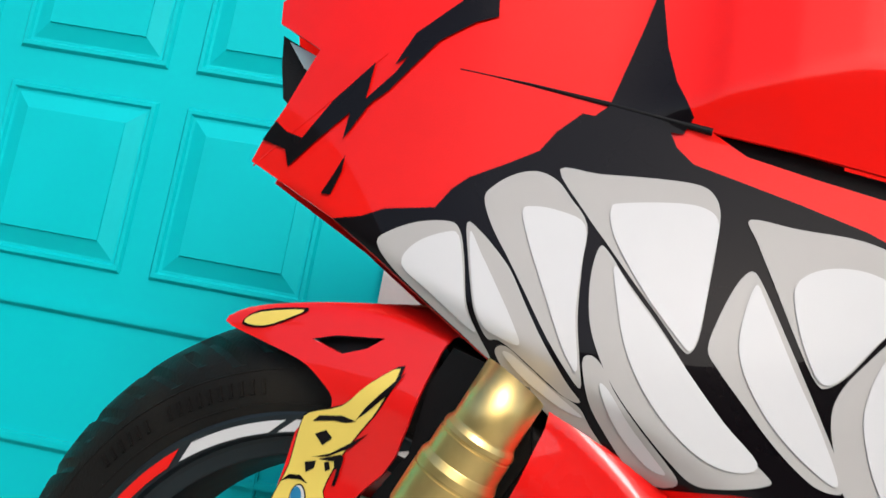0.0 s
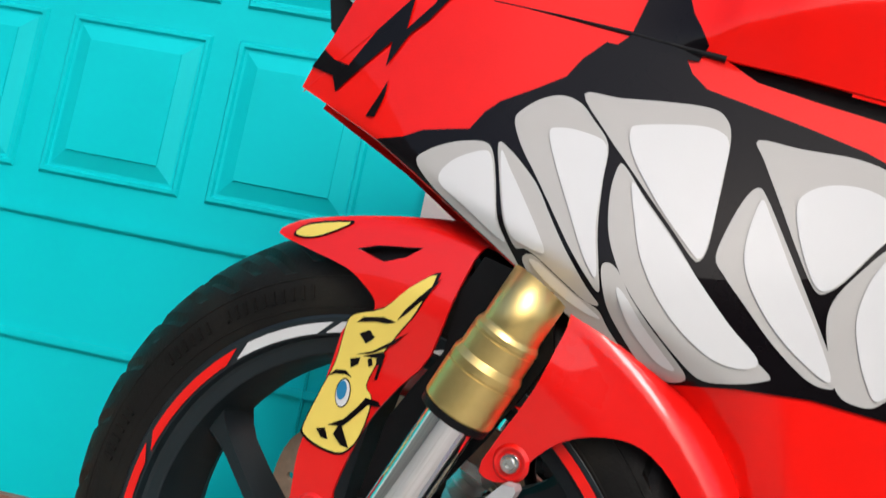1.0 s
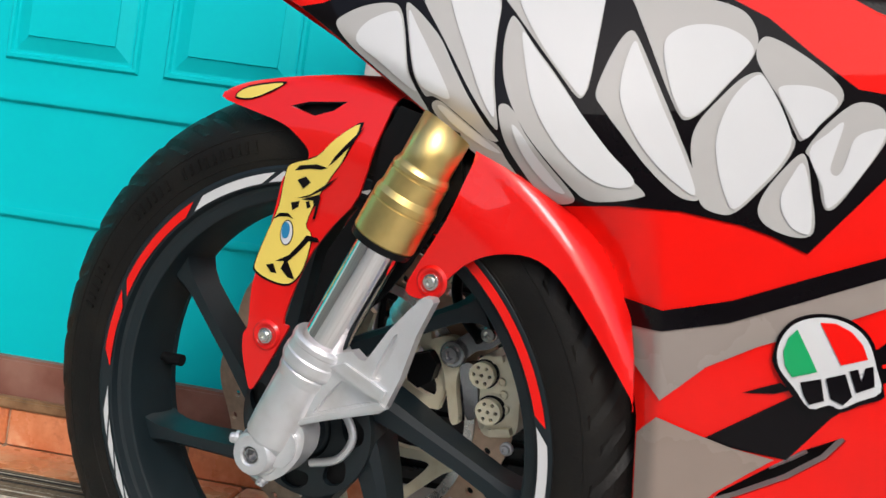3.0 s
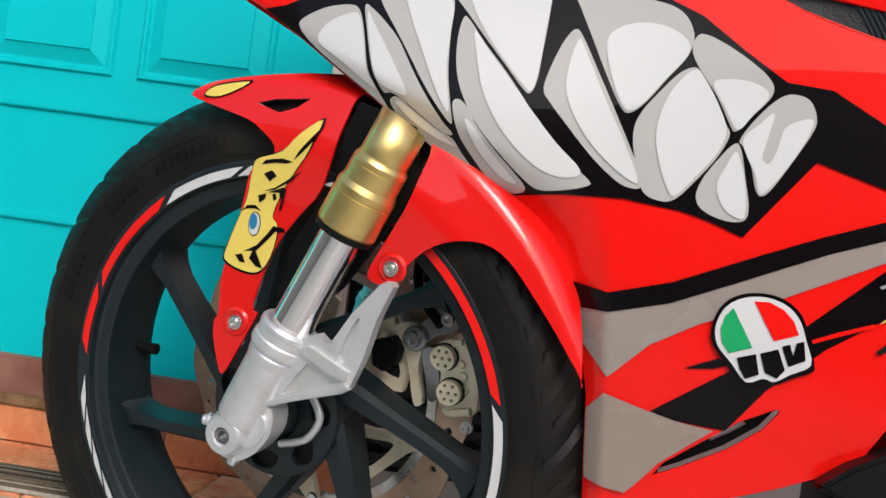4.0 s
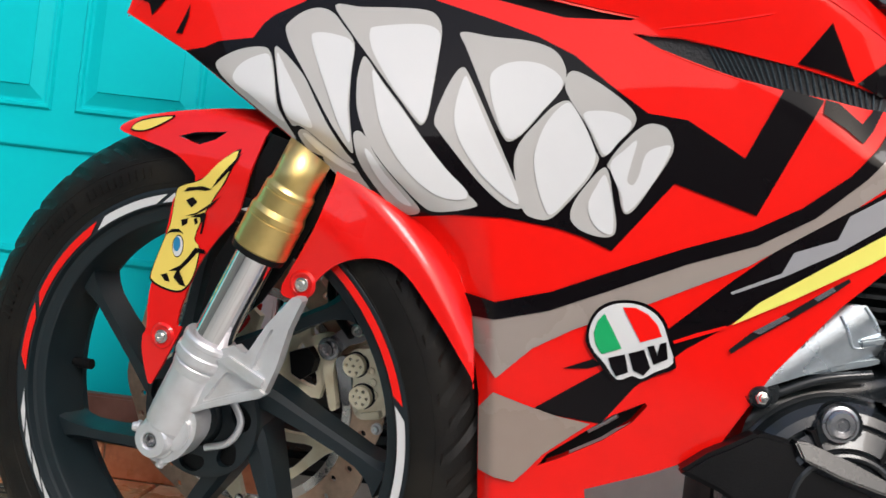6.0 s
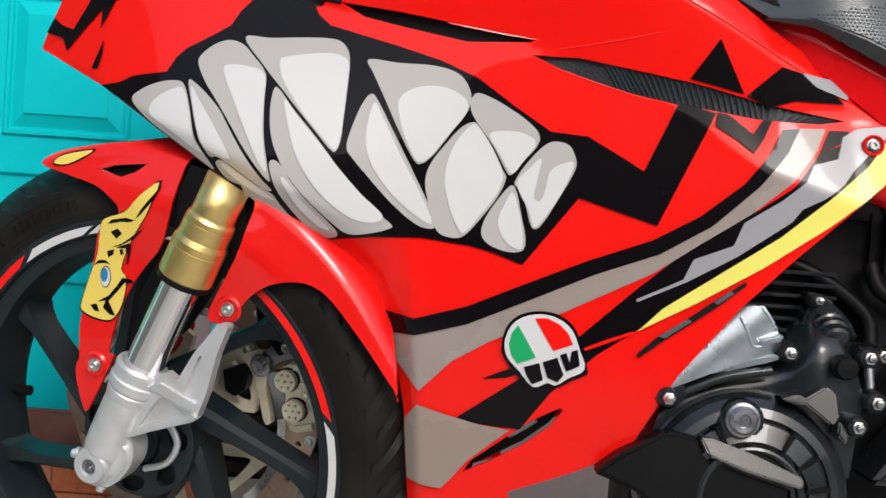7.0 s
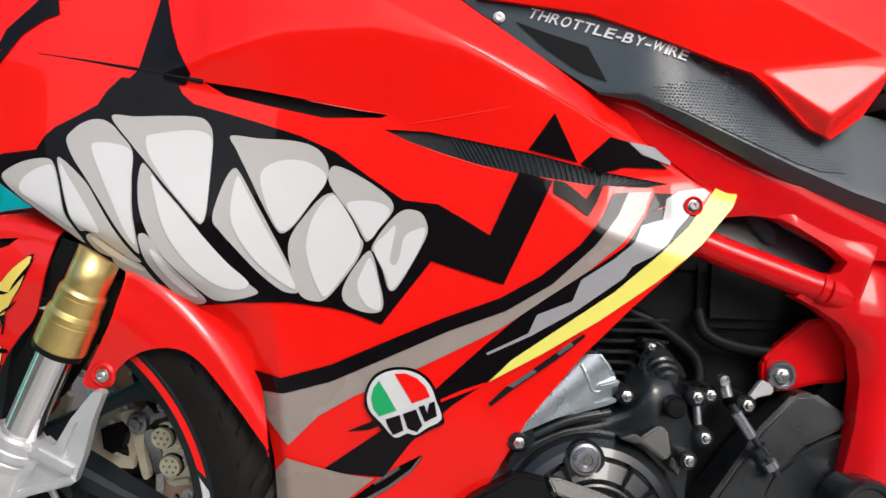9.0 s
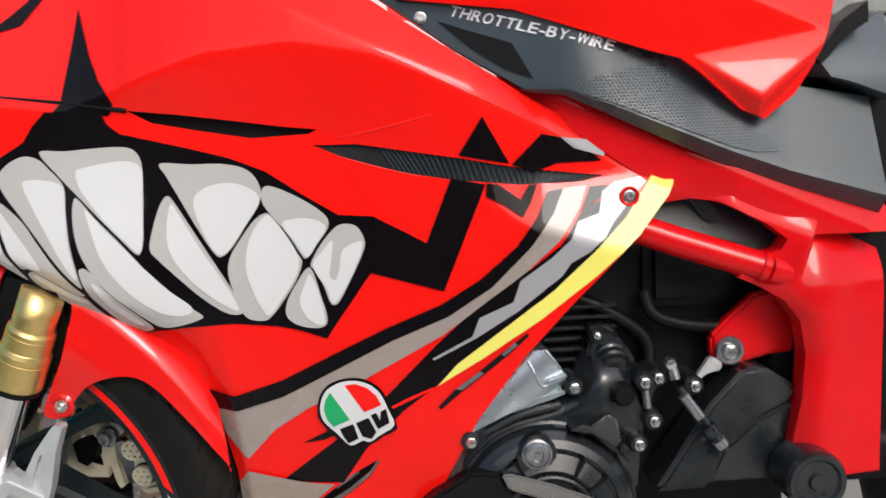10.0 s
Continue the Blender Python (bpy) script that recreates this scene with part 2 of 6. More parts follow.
def turned(name, profile, mat_, parent, label="", n=48, closed=False, m=None, wobble=None):
    vs, fs = lathe(profile, n, closed, m, wobble)
    return mesh_object(name, vs, fs, mat_, parent, label, sharp=max(14, 370 / n))


def tube(name, pts, radius, mat_, parent, label="", n=16):
    """A round tube along a smooth path of 3D points; radius may be a list."""
    pts = [Vector(p) for p in pts]
    rad = radius if isinstance(radius, (list, tuple)) else [radius] * len(pts)
    verts, faces = [], []
    side = None
    for i, p in enumerate(pts):
        d = (pts[min(i + 1, len(pts) - 1)] - pts[max(i - 1, 0)]).normalized()
        side = (side - d * side.dot(d)).normalized() if side else d.orthogonal().normalized()
        up = d.cross(side)
        for k in range(n):
            a = 2 * math.pi * k / n
            verts.append(p + rad[i] * (math.cos(a) * side + math.sin(a) * up))
    for i in range(len(pts) - 1):
        for k in range(n):
            faces.append([i * n + k, i * n + (k + 1) % n, (i + 1) * n + (k + 1) % n, (i + 1) * n + k])
    faces += [list(reversed(range(n))), [(len(pts) - 1) * n + k for k in range(n)]]
    return mesh_object(name, verts, faces, mat_, parent, label)


def bend(pts, k=6):
    """A smooth open path through 3D points."""
    out, n = [], len(pts)
    P = [np.array(p, float) for p in pts]
    for i in range(n - 1):
        p0, p1, p2, p3 = P[max(i - 1, 0)], P[i], P[i + 1], P[min(i + 2, n - 1)]
        for s in range(k):
            t = s / k
            out.append(tuple(0.5 * ((2 * p1) + (p2 - p0) * t + (2 * p0 - 5 * p1 + 4 * p2 - p3) * t * t + (3 * p1 - p0 - 3 * p2 + p3) * t ** 3)))
    return out + [tuple(P[-1])]


def along(a, b):
    """A turn that takes the local y axis onto the way from a to b, at a."""
    d = (Vector(b) - Vector(a)).normalized()
    return Matrix.Translation(a) @ d.to_track_quat("Y", "Z").to_matrix().to_4x4()


def ramp(pts, x):
    return float(np.interp(x, [p[0] for p in pts], [p[1] for p in pts]))


def soft(d, r=0.008):
    """0 below 0, d above, with a rounded knee."""
    return 0.0 if d < -r else (d if d > r else (d + r) ** 2 / (4 * r))


# ---- setting ----
def structure(name, bm, mat_, label, category, bevel=0.0):
    ob = part(name, bm, mat_, None, "", bevel)
    return tagged(ob, label, category, "", "structure")


structure("ground", block((-30, -30, -0.3), (30, 30, -0.018)), CONCRETE, "beige smooth concrete porch floor", "floor")
# tiled plinth along the door
plinth = structure("floor", block((-2.0289, 0.178, -0.018), (0.0005, 0.4205, 0.1002)), GROUT, "pale grout bed under the terracotta floor tiles", "floor")
step = structure("door_step", block((-2.0289, 0.4205, -0.018), (-0.031, 0.8875, 0.1551)), GROUT, "raised tiled step under the teal door", "step")
sill = structure("door_sill", block((-2.0289, 0.4316, 0.1576), (-0.0950, 0.5276, 0.2219)), WOODSILL, "brown painted sill below the teal door", "sill", 0.004)
structure("sill_strip", block((-2.0289, 0.4119, 0.1551), (-0.0950, 0.4316, 0.1705)), STRIPWOOD, "dark worn wooden strip along the sill", "trim", 0.003)


def door_leaf():
    """A painted sectional door: flat board, with rows of raised bevelled panels and long grooves between the sections."""
    y0 = 0.450
    leaf = tagged(part("door_1", block((-2.03, y0 + 0.004, 0.220), (-0.095, y0 + 0.05, 1.96)), TEAL, None), "closed teal painted sectional door with raised panels", "door", "", "structure")
    for z in (0.4245, 0.5850, 1.462):
        part("section_lip", block((-2.03, y0 - 0.002, z - 0.009), (-0.097, y0 + 0.006, z + 0.003)), TEAL, leaf, "", 0.002)
    for row in range(4):
        zb = 0.6345 + 0.262 * row + (0.086 if row > 2 else 0.0)
        for col in range(8):
            panel_frame(leaf, -0.3780 - 0.2320 * col, zb, 0.1960, 0.2180, y0)
    part("jamb_groove", block((-0.199, y0 - 0.003, 0.220), (-0.194, y0 + 0.006, 0.628)), TEAL, leaf, "", 0.002)
    return leaf


def panel_frame(leaf, x, z, w, h, y):
    """Sunk border, raised field with sloping edges."""
    rings = [(0.0, 0.0035), (0.003, -0.0010), (0.008, -0.0010), (0.0105, 0.0030), (0.0140, 0.0030), (0.034, -0.0045), (0.0345, -0.0065), (0.037, -0.0065)]
    verts, faces = [], []
    for i, d in rings:
        verts += [(x + i, y + d, z + i), (x + w - i, y + d, z + i), (x + w - i, y + d, z + h - i), (x + i, y + d, z + h - i)]
    for k in range(len(rings) - 1):
        for j in range(4):
            faces.append([4 * k + j, 4 * k + (j + 1) % 4, 4 * k + 4 + (j + 1) % 4, 4 * k + 4 + j])
    n = 4 * (len(rings) - 1)
    faces.append([n, n + 1, n + 2, n + 3])
    ob = mesh_object("panel", verts, faces, TEAL, leaf, smooth=False)
    return ob


DOOR = door_leaf()
structure("door_frame", block((-0.093, 0.425, 0.157), (-0.032, 0.545, 2.5995)), PLASTER, "white painted frame beside the teal door", "door frame", 0.004)
# added wall, a backdrop for the gaps seen through the bike
structure("wall_north", block((-0.03, 0.455, -0.018), (1.15, 0.95, 2.6)), PLASTER, "plain plastered wall added behind the motorcycle", "wall")
structure("wall_west", block((-2.2003, 0.1162, -0.018), (-2.0289, 0.8875, 2.6)), PLASTER, "white plastered return wall", "wall")
# unseen wall added to darken what the nose of the fairing reflects
structure("unseen_wall_west", block((-2.2003, -3.4, -0.018), (-2.0289, 0.1155, 1.25)), UNSEENWALL, "plain grey wall added out of view on the left", "wall")
structure("lintel", block((-2.0289, 0.4505, 1.9605), (-0.0935, 0.5876, 2.6)), PLASTER, "white plaster above the teal door", "wall")
# two added walls, grey in place of the shade behind the wheel
structure("wall_far", block((1.0, 2.6, -0.018), (4.2, 2.75, 2.6)), UNSEENWALL, "plain grey wall added at the back, out of view", "wall")
structure("wall_side", block((1.0, 0.952, -0.018), (1.15, 2.6, 2.6)), UNSEENWALL, "plain grey side wall added out of view", "wall")
# unseen wall added behind the camera, a grey backdrop for glossy parts
structure("unseen_wall_south", block((-6, -3.6, -0.018), (7, -3.4, 1.25)), UNSEENWALL, "plain grey unseen wall added behind the camera", "wall")
# unseen slab, its edge placed so that upward faces reflect open sky
structure("ceiling", block((-2.6, 0.22, 2.6), (4.2, 2.75, 2.7)), PLASTER, "white plain ceiling added out of view", "ceiling")
shutter = tagged(part("roller_shutter", block((1.16, 2.50, 0.0), (3.9, 2.52, 2.5)), BLACK, None), "closed grey slatted metal roller shutter", "shutter", "", "structure")
for k in range(32):
    z = 0.04 + 0.075 * k
    part("slat", block((1.16, 2.47, z), (3.9, 2.498, z + 0.060)), SHUTTER, shutter, "", 0.008)

# dark slatted panel added beside the door, keeps the gaps in the wheel dark
slat_panel = tagged(part("dark_slat_panel", block((-0.029, 0.440, 0.140), (0.262, 0.4545, 0.470)), BLACK, None, "", 0.003), "dark slatted panel added low on the wall behind the wheel", "vent", "", "structure")
for k in range(13):
    tilt = Matrix.Translation((0, 0.436, 0.158 + 0.024 * k)) @ Matrix.Rotation(radians(24), 4, "X")
    part("slat", block((-0.020, -0.0015, -0.010), (0.253, 0.0015, 0.010), tilt), CASE, slat_panel, "", 0.0008)

# door mat on the plinth
mat_thing = new("door_mat")
mat_thing.location = (-0.5035, 0.1805, 0.1041)
tagged(mat_thing, "striped brown and beige woven mat lying on the tiles", "mat")
weave = random.Random(4)
for k in range(22):
    y = 0.0005 + 0.0046 * k
    strip = block((-0.29 - 0.004 * weave.random(), y, 0.0012), (0.287 + 0.006 * weave.random(), y + 0.0039, 0.0050 + 0.003 * weave.random()))
    part("strip", strip, (MATSLAT3, MATSLAT2, MATSLAT, MATSLAT3, MATSLAT, MATSLAT2, MATSLAT2)[weave.randrange(7)], mat_thing, "", 0.0012)

# ---- motorcycle frame of reference ----
bike = new("motorcycle")
tagged(bike, "red sport motorcycle with a toothed mouth graphic, on its stand", "motorcycle")

STEER, LEAN = radians(17), radians(8.5)
WN = Vector((-math.sin(STEER) * math.cos(LEAN), -math.cos(STEER) * math.cos(LEAN), -math.sin(LEAN)))
WU = Vector((math.cos(STEER), -math.sin(STEER), 0))
WV = WU.cross(-WN).normalized()
PUSH = 1.046
WC = Vector((0.222, -1.034, 0.490)) + PUSH * (Vector((0.008, 0.001, 0.300)) - Vector((0.222, -1.034, 0.490)))
WHEEL = Matrix.Translation(WC) @ Matrix((WU, -WN, WV)).transposed().to_4x4() @ Matrix.Diagonal((PUSH, PUSH, PUSH, 1))


def at_wheel(u, y, v):
    """A place given along the wheel: rearwards u, away y, up v."""
    return WHEEL @ Vector((u, y, v))


# ---- front wheel ----
def tyre_mesh():
    """A tyre whose diagonal tread grooves follow its own mesh lines."""
    prof = [(0.249 + 0.056 * math.cos(radians(-100 + 200 * j / 24)), 0.052 * math.sin(radians(-100 + 200 * j / 24))) for j in range(25)]
    prof += [(0.228, 0.046), (0.222, 0.0), (0.228, -0.046)]
    n, k, verts, faces = 420, len(prof), [], []
    for i in range(n):
        for j, (r, y) in enumerate(prof):
            s = (j - 12) / 12.0 if j < 25 else 0.0
            g = (i + (7 if s > 0 else 0)) % 14
            cut = j < 25 and 0.10 < abs(s) < 0.60 and g < 3
            minor = j < 25 and 0.40 < abs(s) < 0.55 and 7 <= g < 9
            a = 2 * math.pi * (i / n - 1.6 * min(abs(s), 0.7) / 30)
            r -= 0.0060 if cut else (0.004 if minor else 0.0)
            verts.append(WHEEL @ Vector((r * math.cos(a), y, r * math.sin(a))))
    for i in range(n):
        for j in range(k):
            faces.append([i * k + j, i * k + (j + 1) % k, ((i + 1) % n) * k + (j + 1) % k, ((i + 1) % n) * k + j])
    return mesh_object("tyre", verts, faces, RUBBER, bike, "black grooved front tyre with a dusty tread")


tyre = tyre_mesh()


def sidewall(r):
    """Depth of the tyre's near side at a radius."""
    q = max(-1.0, min(1.0, (r - 0.249) / 0.056))
    return -0.052 * math.sqrt(1 - q * q)


for r in (0.2420, 0.2660):
    ring = [at_wheel(r * math.cos(2 * math.pi * k / 120), sidewall(r) + 0.0002, r * math.sin(2 * math.pi * k / 120)) for k in range(121)]
    tube("sidewall_rib", ring, 0.0007, RUBBER, tyre, "", 6)
for k in range(22):
    a = 104 + 2.1 * k + (3 if k > 9 else 0) + (12 if k > 15 else 0)
    r = 0.2545
    m = WHEEL @ Matrix.Rotation(-radians(a), 4, "Y") @ Matrix.Translation((r, sidewall(r), 0)) @ Matrix.Rotation(0.12, 4, "Z")
    part("raised_mark", block((-0.0048, -0.0009, -0.0012), (0.0048, 0.0009, 0.0012), m), RUBBER, tyre, "", 0.0004)
RIM_SET = Vector((0.006, -0.004, 0.001))
RIM_PROFILE = [(0.2365, -0.046), (0.234, -0.0475), (0.2215, -0.0468), (0.2206, -0.0462), (0.2200, -0.0445), (0.2185, -0.0405), (0.2155, -0.0385), (0.2075, -0.0365), (0.2060, -0.0355), (0.2050, -0.0330), (0.2022, -0.016), (0.200, 0.0),
               (0.198, 0.016), (0.203, 0.030), (0.214, 0.036), (0.221, 0.0465), (0.2365, 0.046), (0.226, 0.040), (0.210, 0.020), (0.208, 0.0), (0.210, -0.020), (0.226, -0.040)]
rim = turned("rim", RIM_PROFILE, SATIN, bike, "satin black alloy rim with red and white tape", 128, True, WHEEL @ Matrix.Translation(RIM_SET))


def tape(a0, a1, mat_, slant=0.0, r0=0.2215, r1=0.2335):
    n = max(2, int(abs(a1 - a0) / 2))
    verts, faces = [], []
    for i in range(n + 1):
        a = a0 + (a1 - a0) * i / n
        for r, off in ((r0, 0.0), (r1, slant)):
            q = radians(a + off)
            verts.append(at_wheel(r * math.cos(q) + RIM_SET.x, -0.0482 + RIM_SET.y, r * math.sin(q) + RIM_SET.z))
    for i in range(n):
        faces.append([2 * i, 2 * i + 1, 2 * i + 3, 2 * i + 2])
    mesh_object("tape", verts, faces, mat_, rim)


for a0, a1 in ((129, 157), (160, 176)):
    tape(a0, a1, RED, -4, 0.2225, 0.2305)
tape(15, 60, RED, -3, 0.2222, 0.2302)
for a0, a1 in ((105.5, 126), (84, 103.5), (-14, 12.5), (66, 80)):
    tape(a0, a1, WHITE, -4, 0.2222, 0.2305)
for k in range(7):
    tape(181 + 8.6 * k, 187.6 + 8.6 * k, WHITE, 6.5, 0.2235, 0.2298)
for k in range(5):
    tape(-22 - 8.6 * k, -28 - 8.6 * k, WHITE, 5)

hub = turned("hub", [(0.0, -0.048), (0.026, -0.048), (0.029, -0.044), (0.031, -0.038), (0.058, -0.036), (0.0625, -0.033), (0.064, -0.026), (0.060, 0.028), (0.045, 0.050), (0.0, 0.050)], SATIN, bike, "black cast wheel hub with oval pockets", 64, False, WHEEL)
POCKET = [(0.0401, 0.0178), (0.0502, 0.0198), (0.0612, 0.0093), (0.0609, -0.0038), (0.0522, -0.0089), (0.0438, -0.0007)]


def turn2(pts, degrees_):
    c, q = math.cos(radians(degrees_)), math.sin(radians(degrees_))
    return [(x * c - z * q, x * q + z * c) for x, z in pts]


def circle(r, n=64):
    return [(r * math.cos(2 * math.pi * k / n), r * math.sin(2 * math.pi * k / n)) for k in range(n)]


def hub_depth(x, z):
    r = math.hypot(x, z)
    return -0.046 + 0.5 * soft(r - 0.060, 0.003) + 0.10 * soft(r - 0.036, 0.004)


shell("hub_face", circle(0.0675), hub_depth, SATIN, hub, "", 0.006, 0.007, [circle(0.031, 40)] + [rounded(turn2(POCKET, 51.43 * k), 3) for k in range(7)], at_wheel)
shell("hub_floor", circle(0.064), lambda x, z: -0.0372, BLACK, hub, "", 0.02, 0.001, [circle(0.031, 40)], at_wheel)


def spoke(angle):
    """A swept spoke: flat front face with chamfers, flaring into hub and rim."""
    verts, faces = [], []
    secs = [(0.000, 0.015, 0.030, 0.040), (0.030, 0.0140, 0.029, 0.046), (0.060, 0.0110, 0.026, 0.049), (0.100, 0.0088, 0.023, 0.049), (0.140, 0.0080, 0.021, 0.049), (0.168, 0.0086, 0.020, 0.048), (0.182, 0.0110, 0.022, 0.047), (0.192, 0.0150, 0.024, 0.046), (0.200, 0.0230, 0.025, 0.046)]
    for r, hw, hd, off in secs:
        for s, d in ((-1, -0.62), (-0.86, -1.0), (0.50, -0.94), (1, -0.66), (1, 0.7), (-1, 0.7)):
            verts.append(WHEEL @ (Matrix.Rotation(-angle, 4, "Y") @ Vector((r, hd * d, hw * s + off))))
    for i in range(len(secs) - 1):
        for k in range(6):
            faces.append([i * 6 + k, i * 6 + (k + 1) % 6, i * 6 + 6 + (k + 1) % 6, i * 6 + 6 + k])
    faces += [list(range(6)), [len(secs) * 6 - 1 - k for k in range(6)]]
    mesh_object("spoke", verts, faces, SATIN, bike)


for k in range(7):
    spoke(radians(42 - 14.5 - 51.43 * k))
VP = [(-0.2140, 0.0217), (-0.2040, 0.0208), (-0.1964, 0.0203), (-0.1919, 0.0204), (-0.1695, 0.0199)]
valve = tube("valve", [at_wheel(u, 0.0, v) for u, v in VP], [0.0100, 0.0092, 0.0060, 0.0048, 0.0048], BLACK, bike, "black rubber tyre valve")
tube("cap", [at_wheel(VP[3][0] + 0.004, 0.0, VP[3][1] - 0.001), at_wheel(VP[4][0], 0.0, VP[4][1])], 0.0062, BLACK, valve)

# ---- brake disc on the far side ----
def ring_line(r, w, n, step=3):
    return [((r + w * math.cos(n * radians(a))) * math.cos(radians(a)), (r + w * math.cos(n * radians(a))) * math.sin(radians(a))) for a in range(0, 360, step)]


disc_holes = [ring_line(0.127, 0.0, 1, 4)]
for k in range(40):
    a, r = radians(9 * k), (0.1345, 0.1430, 0.1510, 0.1430)[k % 4]
    disc_holes.append([(r * math.cos(a) + 0.0040 * math.cos(q), r * math.sin(a) + 0.0040 * math.sin(q)) for q in (0, 0.8, 1.6, 2.4, 3.1, 3.9, 4.7, 5.5)])
shell("brake_disc", ring_line(0.1605, 0.0035, 10), lambda x, z: 0.058, DISC, bike, "worn brown drilled steel brake disc", 0.02, 0.005, disc_holes, at_wheel)
shell("polished_track", ring_line(0.1268, 0.0, 1), lambda x, z: 0.056, POLISHED, bike, "polished inner ring of the brake disc", 0.02, 0.004, [ring_line(0.1170, 0.0, 1)], at_wheel)
ARM = [(0.040, -0.030), (0.0620, -0.0325), (0.0895, -0.0310), (0.1115, -0.0318), (0.1210, -0.0345), (0.1195, -0.0410), (0.1033, -0.0500), (0.0649, -0.0845), (0.040, -0.085), (0.030, -0.055)]
WINDOW = [(0.050, -0.045), (0.0640, -0.0425), (0.0850, -0.0420), (0.0862, -0.0480), (0.0623, -0.0730), (0.048, -0.073)]
for k in range(5):
    shell("disc_carrier", turn2(ARM, 72 * k), lambda x, z: 0.046, CALIPER, bike, "gold anodised disc carrier arm", 0.02, 0.008, (rounded(turn2(WINDOW, 72 * k), 3),), at_wheel)
    q = turn2([(0.1130, -0.0365)], 72 * k)[0]
    turned("rivet", [(0.0, -0.002), (0.0045, -0.002), (0.0060, 0.0), (0.0060, 0.006)], BOLT, bike, "", 14, False, WHEEL @ Matrix.Translation((q[0], 0.045, q[1])))


def ring_hole(c, r, n=14):
    return [(c[0] + r * math.cos(2 * math.pi * k / n), c[1] + r * math.sin(2 * math.pi * k / n)) for k in range(n)]


def bolt(name, place, way, r, parent, mat_=BOLT, depth=0.006, washer=True, socket=True, label=""):
    """A flanged bolt: washer, hexagon head with a chamfer, and a socket."""
    m = along(place, Vector(place) + Vector(way))
    prof = []
    if washer:
        prof += [(r * 1.45, -0.002), (r * 1.45, 0.0008), (r * 1.36, 0.0016), (r * 1.05, 0.002)]
    prof += [(r, 0.002), (r, depth * 0.8), (r * 0.86, depth)]
    prof += [(r * 0.5, depth), (r * 0.46, depth * 0.45), (0.0, depth * 0.45)] if socket else [(r * 0.4, depth * 1.04), (0.0, depth * 1.05)]
    if prof[0][0] > 0:
        prof = [(0.0, -0.002)] + prof
    vs, fs = lathe(prof, 18 if socket else 6, False, m)
    return mesh_object(name, vs, fs, mat_, parent, label)


# brake caliper behind the spokes
CALY = 0.030
cal = shell("caliper", rounded([(0.1370, 0.0740), (0.1505, 0.0786), (0.1625, 0.0783), (0.1697, 0.0712), (0.1750, 0.0524), (0.1770, 0.0301), (0.1754, 0.0082), (0.1603, 0.0029), (0.1468, 0.0037), (0.1395, 0.0173), (0.1397, 0.0431), (0.1338, 0.0621)], 3), lambda x, z: 0.030 + 0.2 * soft(x - 0.150, 0.004), CALIPER, bike, "champagne coloured two-piston brake caliper", 0.006, 0.05, (), at_wheel)
for cu, cv in ([(0.1433, 0.0604)] + [(0.1522, 0.0280)]):
    holes = [ring_hole((cu + 0.0078 * math.cos(radians(60 * k)), cv + 0.0078 * math.sin(radians(60 * k))), 0.0018, 8) for k in range(6)] + [ring_hole((cu, cv), 0.0018, 8)]
    shell("piston_cover", ring_hole((cu, cv), 0.0122, 24), lambda x, z: 0.021, CALIPER, cal, "perforated round piston insert", 0.02, 0.007, holes, at_wheel)
    shell("piston_back", ring_hole((cu, cv), 0.0119, 20), lambda x, z: 0.025, BLACK, cal, "", 0.02, 0.004, (), at_wheel)
    shell("piston_seal", ring_hole((cu, cv), 0.0136, 24), lambda x, z: 0.0285, BLACK, cal, "", 0.02, 0.004, (), at_wheel)
for cu, cv in ([(0.1598, 0.0553)] + [(0.1626, 0.0439)] + [(0.1650, 0.0307)]):
    turned("dimple", [(0.0, 0.0005), (0.0022, 0.0003), (0.0030, -0.0008), (0.0038, -0.0008), (0.0044, 0.001)], CALIPER, cal, "", 14, False, WHEEL @ Matrix.Translation((cu, 0.0300, cv)))
shell("end_cap", [(0.1485, 0.0775), (0.1590, 0.0804), (0.1607, 0.0745), (0.1514, 0.0718)], lambda x, z: 0.026, CALIPER, cal, "", 0.01, 0.01, (), at_wheel)
shell("end_cap", [(0.1521, 0.0098), (0.1721, 0.0149), (0.1739, 0.0084), (0.1538, 0.0033)], lambda x, z: 0.026, CALIPER, cal, "", 0.01, 0.01, (), at_wheel)
shell("pad_plate", rounded([(0.1162, 0.0601), (0.1280, 0.0656), (0.1342, 0.0507), (0.1378, 0.0227), (0.1337, 0.0138), (0.1262, 0.0147), (0.1218, 0.0370)], 3), lambda x, z: 0.034, STEEL, cal, "", 0.01, 0.012, (), at_wheel)
bracket = shell("caliper_bracket", rounded([(0.0817, 0.0780), (0.1011, 0.0864), (0.1114, 0.0829), (0.1175, 0.0695), (0.1121, 0.0455), (0.1174, 0.0116), (0.1156, 0.0042), (0.1090, 0.0076), (0.1010, 0.0435), (0.0928, 0.0653)], 4), lambda x, z: 0.038, CALIPER, bike, "champagne alloy caliper bracket", 0.008, 0.010, (), at_wheel)
shell("bracket_arm", rounded([(0.1030, 0.0761), (0.1201, 0.0932), (0.1376, 0.1028), (0.1526, 0.1030), (0.1564, 0.0946), (0.1453, 0.0832), (0.1306, 0.0779), (0.1174, 0.0670)], 3), lambda x, z: 0.034, STEEL, bracket, "grey cast slide arm", 0.008, 0.012, (), at_wheel)
pv, sv, bv = [(0.1096, 0.0724)][0], [(0.1463, 0.0988)][0], [(0.1740, -0.0015)][0]
OUTW = at_wheel(0, -1, 0) - at_wheel(0, 0, 0)
bolt("pivot_bolt", at_wheel(pv[0], 0.030, pv[1]), OUTW, 0.0090, bracket, STEEL, 0.008)
